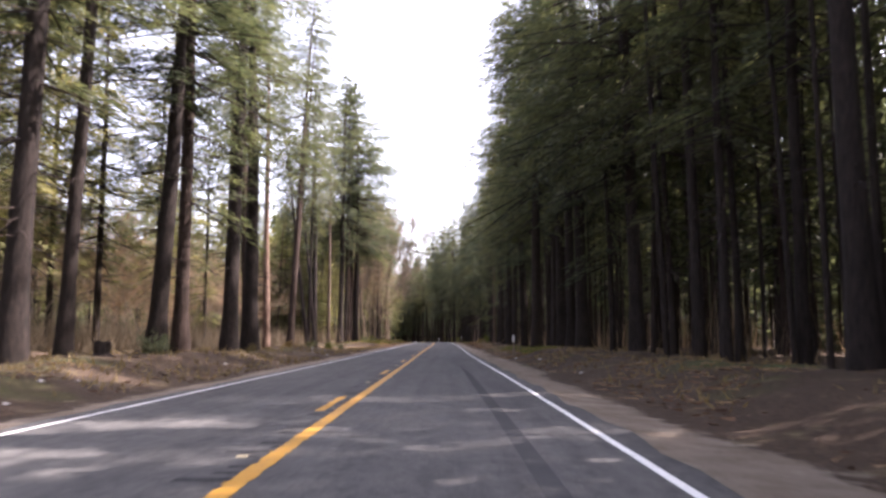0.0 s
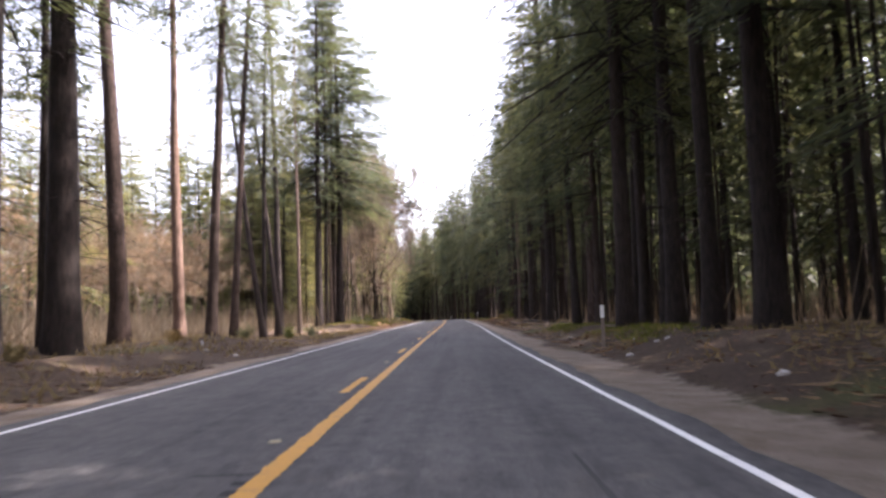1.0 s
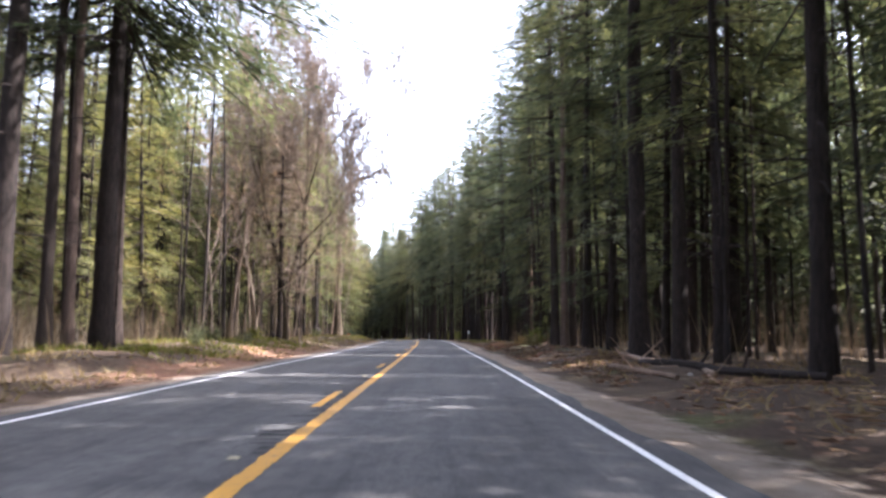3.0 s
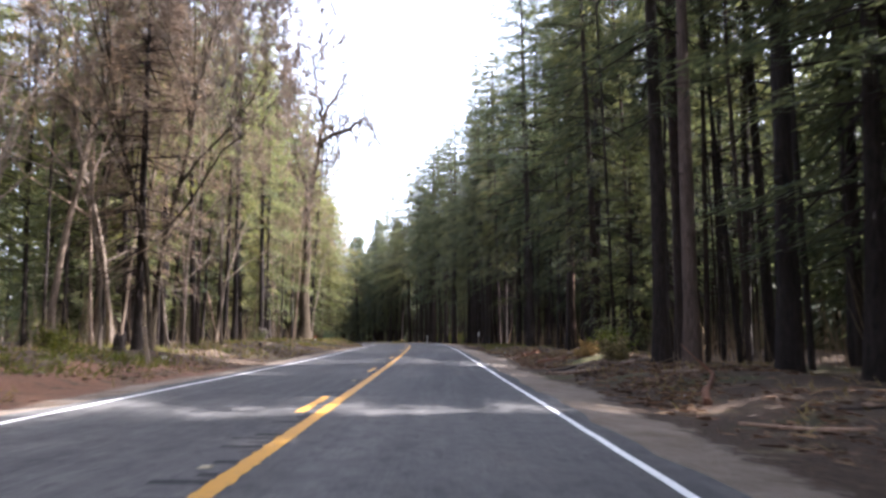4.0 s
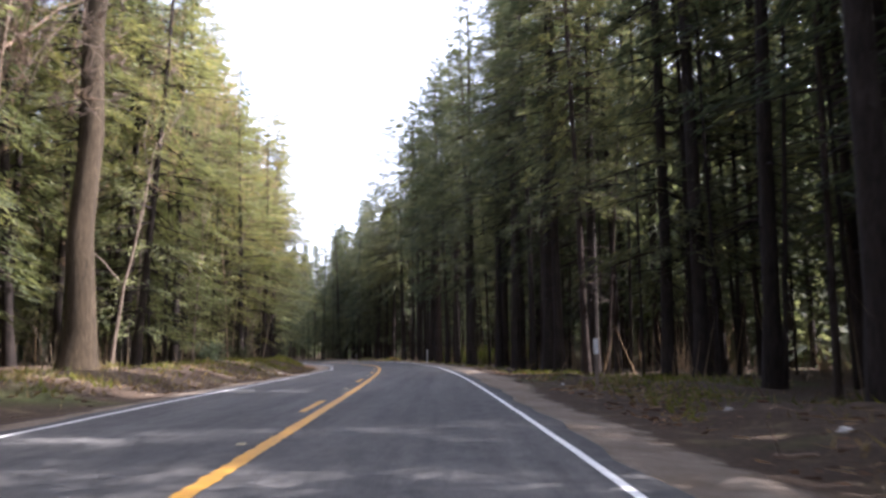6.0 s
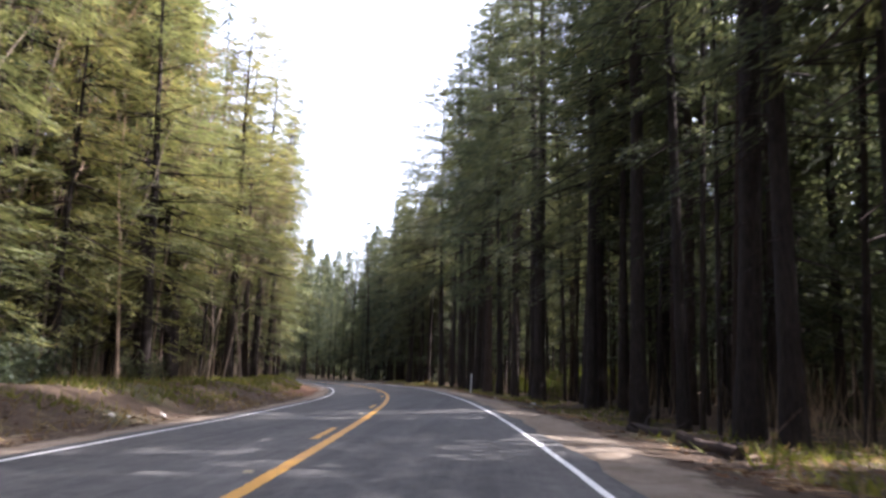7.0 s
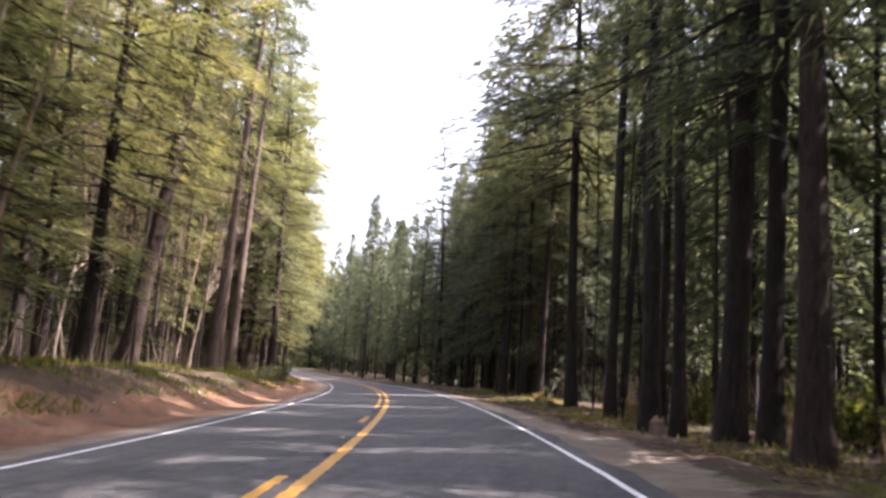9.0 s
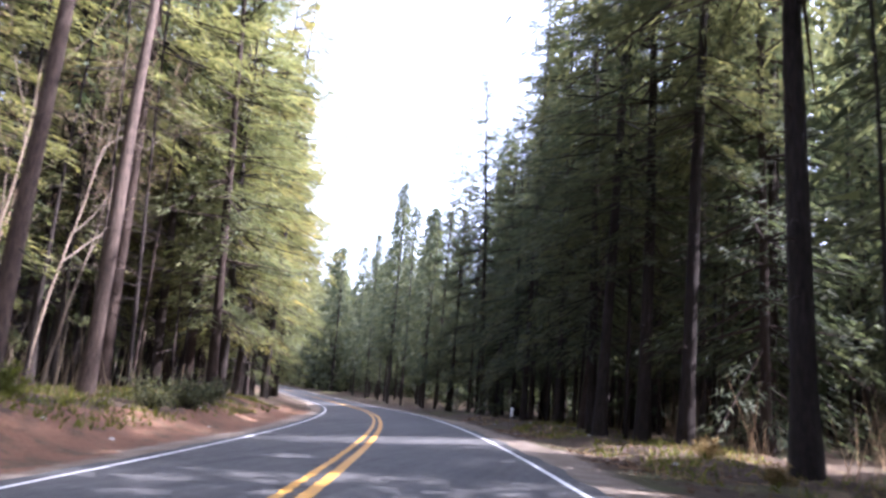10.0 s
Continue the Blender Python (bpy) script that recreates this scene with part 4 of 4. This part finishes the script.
# ---- the old gnarled oak ----
def oak():
    r = np.random.RandomState(71)
    root = tagged(new("oak_tree"), "old gnarled leafless oak with moss on its trunk", "tree")
    trunk = np.array(((0, 0, -0.3), (0.05, 0, 1.2), (-0.1, 0, 4.0), (0.12, 0.1, 7.0), (0.05, 0, 10.0), (0.2, 0, 12.2)))
    part("trunk", mesh_of("trunk", *tube(trunk, (0.72, 0.48, 0.40, 0.36, 0.34, 0.36), 12, 3, 0.34), OAK_BARK, True), root)

    def limb(points, r0, r1, seed):
        q = np.random.RandomState(seed)
        p = np.array(points, float)
        t, u = np.linspace(0, 1, len(p)), np.linspace(0, 1, len(p) * 3)
        line = np.column_stack([np.interp(u, t, p[:, i]) for i in range(3)]) + q.randn(len(u), 3) * 0.10
        line[0] = p[0]
        ob = part("limb", mesh_of("limb", *tube(line, 0.85 * np.linspace(r0, r1, len(u)), 7, seed, 0.25), OAK_BARK, True), root)
        heap = Heap()

        def twig(a, d, long, rad, level):
            n = 5
            pts = [a]
            for _ in range(n):
                d = d + q.randn(3) * 0.42 + np.array((0, 0, 0.06))
                d = d / np.linalg.norm(d)
                pts.append(pts[-1] + d * long / n)
            pts = np.array(pts)
            heap.add(*tube(pts, np.linspace(rad, rad * 0.3, n + 1), 4 if level == 0 else 3))
            if level < 3:
                for _ in range(4):
                    w = d + q.randn(3) * 0.9
                    twig(pts[q.randint(1, n + 1)], w / np.linalg.norm(w), long * (0.42 + 0.22 * q.rand()), rad * 0.55, level + 1)

        for i in range(len(u) // 4, len(u)):
            d = q.randn(3) * np.array((1, 1, 0.8)) + np.array((0, 0, 0.35))
            twig(line[i], d / np.linalg.norm(d), 1.5 + 1.5 * q.rand(), max(0.05, np.linspace(r0, r1, len(u))[i] * 0.45), 0)
        tagged(part("twig_spray", heap.mesh("twig_spray", OAK_BARK), ob), kind="stuff")

    limb(((0.2, 0, 12.0), (0.9, -0.1, 14.0), (1.3, 0, 16.5), (1.5, 0.3, 18.5), (2.6, 0, 20.0), (3.4, 0.2, 21.5)), 0.30, 0.07, 5)
    limb(((1.2, 0, 15.6), (2.2, 0, 16.6), (3.6, -0.4, 16.9), (5.2, -0.6, 17.8), (6.0, -0.5, 17.0), (6.6, -0.4, 15.6)), 0.26, 0.06, 6)
    limb(((0.1, 0, 12.0), (-0.9, 0.2, 14.2), (-1.5, 0.4, 16.5), (-1.6, 0.2, 19.0), (-2.2, 0.3, 21.2)), 0.26, 0.06, 7)
    limb(((0.1, 0, 11.0), (0.8, 0.5, 13.0), (2.0, 0.9, 14.0), (2.9, 1.2, 15.6)), 0.12, 0.04, 10)
    limb(((-1.6, 0.2, 18.6), (-0.9, 0.0, 20.4), (-1.0, 0.2, 22.6)), 0.10, 0.04, 11)
    limb(((1.4, 0.1, 17.6), (0.9, -0.6, 19.5), (0.7, -0.5, 21.5), (1.2, -0.8, 23.5)), 0.16, 0.05, 8)
    limb(((-1.5, 0.4, 16.8), (-3.0, 0.2, 18.4), (-3.8, 0.0, 20.0)), 0.13, 0.05, 9)
    root.matrix_world = pose(*ground_at(182.3, -10.7), 0, 0, math.degrees(heading(182.3))) @ Matrix.Diagonal((1.15, 1.15, 1.29, 1))


oak()


# ---- posts, logs, stump, cable ----
def mat_plain(name, color, rough=0.6):
    m, n, l, b = material(name, rough)
    c = ramp(n, l, noise_node(n, l, 18, 5, 0.7), ((0.3, tuple(0.7 * k for k in color)), (0.6, color)))
    l.new(c, b.inputs["Base Color"])
    return m


POST_WHITE, POST_WOOD, CUT_WOOD = mat_plain("white_post_plastic", (0.80, 0.80, 0.78)), mat_plain("grey_post_wood", (0.24, 0.19, 0.15), 0.9), mat_plain("weathered_wood", (0.42, 0.33, 0.24), 0.9)
ORANGE = mat_plain("orange_tape", (0.70, 0.16, 0.05))


def bevel_box(sx, sy, z0, z1, bevel=0.008):
    bm = bmesh.new()
    bmesh.ops.create_cube(bm, size=1.0)
    for v in bm.verts:
        v.co = Vector((v.co.x * sx, v.co.y * sy, z0 + (v.co.z + 0.5) * (z1 - z0)))
    bmesh.ops.bevel(bm, geom=bm.edges[:], offset=bevel, segments=1, affect="EDGES")
    return bm


def bm_mesh(name, bm, mat):
    me = bpy.data.meshes.new(name)
    bm.to_mesh(me)
    bm.free()
    me.materials.append(mat)
    return me


def post(s, o, low, high, mat_low, mat_high, split, label, lean=(0, 0), width=0.10):
    root = tagged(new("marker_post"), label, "post", "marker posts beside the road")
    part("shaft", bm_mesh("shaft", bevel_box(width * 0.9, 0.05, low, split), mat_low), root)
    part("reflector_panel", bm_mesh("reflector_panel", bevel_box(width * 1.1, 0.06, split, high), mat_high), root, "pale flat upper panel")
    x, y, z = ground_at(s, o)
    root.matrix_world = pose(x, y, z, lean[0], lean[1], math.degrees(heading(s)))


post(50.6, 6.2, -0.3, 1.36, POST_WOOD, POST_WHITE, 0.96, "brown road marker post with a white top panel", width=0.12)
post(234.7, 6.2, -0.3, 1.35, POST_WHITE, POST_WHITE, 1.15, "slim white plastic road marker post", (0, 1.5), 0.10)
post(172.5, 6.2, -0.3, 1.30, POST_WOOD, POST_WHITE, 0.92, "brown road marker post with a short white top")
post(292.0, 6.0, -0.3, 1.10, POST_WOOD, POST_WHITE, 0.70, "brown road marker post with a white top on the bend")
post(125.9, -6.9, -0.3, 1.22, CUT_WOOD, CUT_WOOD, 1.0, "weathered grey wooden stake leaning on the verge", (3, -7), 0.11)
post(51.1, -6.8, -0.2, 0.42, CUT_WOOD, POST_WHITE, 0.28, "short pale wooden stake in the verge", (0, -6), 0.06)
post(171.4, -8.3, -0.2, 0.42, POST_WHITE, ORANGE, 0.25, "short survey stake with orange tape", (0, 3), 0.09)


def log(s0, o0, s1, o1, rad, mat, label, stubs=3, seed=0):
    r = np.random.RandomState(seed + 400)
    a, b = ground_at(s0, o0), ground_at(s1, o1)
    root = tagged(new("fallen_log"), label, "log", "fallen logs on the verge")
    rad = rad * 0.7
    u = np.linspace(0, 1, 9)
    line = a + np.outer(u, b - a)
    line[:, 2] = np.array([ground_at(s0 + (s1 - s0) * k, o0 + (o1 - o0) * k)[2] for k in u]) * 0.5 + line[:, 2] * 0.5 + rad * 0.7
    side = np.cross(b - a, (0, 0, 1)) / np.linalg.norm(b - a)
    line += np.outer(np.sin(u * 5 + seed) * 0.10, side)
    radii = rad * (1.1 - 0.45 * u) * (1 + 0.15 * (r.rand(9) - 0.5))
    v, f = tube(line, radii, 9, seed, 0.2)
    n = len(v)
    f = f.tolist() + [list(range(8, -1, -1)), list(range(n - 9, n))]
    part("stem", mesh_of("stem", v, f, mat), root)
    for k in range(stubs):
        i = r.randint(1, 8)
        d = side * r.choice((-1, 1)) * 0.7 + np.array((0, 0, 0.6)) + r.randn(3) * 0.3
        p = line[i] + np.outer(np.linspace(0, 1, 4), d) * (0.3 + 0.6 * r.rand())
        part("branch_stub", mesh_of("branch_stub", *tube(p, np.linspace(rad * 0.35, rad * 0.12, 4), 5), mat), root)
    return root


PALE_LOG = mat_bark("barkless_log", (0.16, 0.115, 0.085), (0.42, 0.33, 0.26))
RED_LOG = mat_bark("rotten_log", (0.12, 0.055, 0.035), (0.36, 0.20, 0.13))
log(99.6, 6.7, 96.0, 7.4, 0.14, PALE_LOG, "pale broken log lying on the brown verge", 1, 1)
log(108.0, 9.0, 97.0, 8.8, 0.16, PALE_LOG, "long pale fallen trunk under the firs", 4, 2)
log(101.5, 8.0, 93.0, 9.8, 0.20, BARK, "dark fallen trunk on the brown verge", 3, 3)
log(116.5, 6.7, 121.5, 8.4, 0.10, RED_LOG, "rotten reddish log on the sunlit verge", 2, 4)
log(113.6, 6.0, 111.8, 7.0, 0.05, PALE_LOG, "pale stick on the gravel edge", 1, 5)
log(144.0, 9.0, 140.6, 8.4, 0.15, PALE_LOG, "pale broken log beside a dark trunk", 1, 6)
log(143.0, 6.3, 146.0, 7.8, 0.16, RED_LOG, "reddish rotten log on the verge", 2, 7)
log(137.4, 6.5, 135.6, 7.4, 0.14, RED_LOG, "rotten broken log in a patch of sun", 2, 8)
log(199.5, 7.1, 191.5, 6.9, 0.22, BARK, "long dark fallen trunk along the road edge", 4, 9)
log(211.0, 7.3, 201.0, 6.9, 0.12, PALE_LOG, "long thin grey log along the road edge", 2, 10)
log(127.0, 8.2, 132.0, 7.4, 0.09, PALE_LOG, "thin pale log among brushwood on the verge", 2, 11)
log(80.0, 7.6, 84.5, 8.4, 0.10, PALE_LOG, "thin pale log under the firs", 2, 12)
log(164.0, -7.8, 169.0, -9.2, 0.11, PALE_LOG, "thin pale log on the sunny verge", 2, 13)
log(146.0, -8.0, 152.0, -9.0, 0.13, BARK, "dark fallen log on the sunny verge", 3, 14)
log(88.0, -9.4, 95.0, -10.6, 0.12, PALE_LOG, "pale fallen log below the leaning firs", 2, 15)
log(33.0, -10.2, 27.0, -9.6, 0.10, BARK, "dark fallen branch below the firs", 3, 16)
log(60.5, -9.6, 66.0, -10.4, 0.09, BARK, "dark fallen branch in dry grass", 3, 17)
log(226.0, -8.6, 231.0, -9.4, 0.12, BARK, "dark fallen log on top of the bank", 2, 18)

rs = random.Random(8)
for k in range(40):
    s, o, d = rs.choice(((92, 146), (92, 146), (94, 140), (150, 215)))[0] + rs.random() * 52, 5.9 + 3.2 * rs.random(), 0.6 + 1.6 * rs.random()
    log(s, o, s + d * rs.uniform(-1, 1), o + 0.5 * d * rs.uniform(-1, 1), rs.uniform(0.03, 0.075), rs.choice((PALE_LOG, PALE_LOG, RED_LOG, BARK)), "thin broken branch lying on the verge", 1, 30 + k)


def stump(s, o, rad, high, mat, label, seed):
    r = np.random.RandomState(seed)
    root = tagged(new("tree_stump"), label, "stump")
    z = np.array((-0.2, 0.05, 0.3, 0.7, 1.0)) * high
    v, f = tube(np.column_stack([0 * z, 0 * z, z]), rad * np.array((1.6, 1.3, 1.0, 0.95, 0.9)), 11, seed, 0.35)
    part("bole", mesh_of("bole", v, f, mat), root)
    top = v[-11:] + np.column_stack([np.zeros((11, 2)), 0.45 * high * r.rand(11) ** 2])
    c = np.concatenate([v[-11:], top * np.array((0.9, 0.9, 1)), [[0, 0, high * 0.93]]])
    i = np.arange(11)
    j = (i + 1) % 11
    part("broken_top", mesh_of("broken_top", c, np.stack([i, j, 11 + j, 11 + i], -1).tolist() + np.stack([11 + i, 11 + j, 22 + 0 * i], -1).tolist(), mat), root)
    root.matrix_world = pose(*ground_at(s, o), 0, 0, 40 * seed)


stump(159.7, -10.6, 0.35, 0.9, BARK, "dark rotten stump on the sunny verge", 1)
stump(27.5, -10.3, 0.30, 0.5, BARK, "round dark stump below the firs", 2)
# pale wood puts the sun's brightness into this stump's colour
stump(251.5, 7.7, 0.22, 0.42, PALE_LOG, "broken stump beside the gravel, paled to paint sunlight on it", 4)
log(256.0, 6.9, 253.4, 7.5, 0.12, PALE_LOG, "short pale log at the road edge", 1, 19)
stump(130.5, -9.6, 0.22, 0.5, BARK, "low dark stump on the sunny verge", 3)


def stones():
    r = np.random.RandomState(500)
    bm = bmesh.new()
    bmesh.ops.create_icosphere(bm, subdivisions=2, radius=1.0)
    for v in bm.verts:
        v.co *= 0.8 + 0.35 * noise.noise(v.co * 1.3)
        v.co.z *= 0.6
    me = bm_mesh("stone", bm, mat_plain("pale_stone", (0.46, 0.44, 0.41), 0.9))
    spots = [(45.5, 5.9), (63.0, 6.5), (37.0, 6.2), (25.0, 6.0), (52.0, -6.0), (141.0, 7.6), (104.0, 7.2), (215.0, 6.8)] + [(r.rand() * 300, r.choice((-1, 1)) * (5.7 + 2.5 * r.rand())) for _ in range(60)]
    for s, o in spots:
        x, y, z = ground_at(s, o)
        k = 0.05 + 0.09 * r.rand()
        ob = tagged(new("stone", me), "small pale stone on the verge", "stone", "stones on the verge")
        ob.matrix_world = pose(x, y, z + 0.01, 0, 0, 360 * r.rand()) @ Matrix.Scale(k, 4)


stones()


def cable():
    u = np.linspace(0, 1, 24)
    s, o = 112 + 36 * u, -17.5 + 4.5 * u
    p = on_road(s, o, 9.4 - 1.5 * u - 1.6 * u * (1 - u))
    tagged(new("cable", mesh_of("cable", *tube(p, 0.018 + 0 * u, 5), CUT_WOOD)), "thin overhead cable slung between the trees", "cable")


cable()
for proto in PROTOS:
    for ob in (*proto.children_recursive, proto):
        bpy.data.objects.remove(ob)
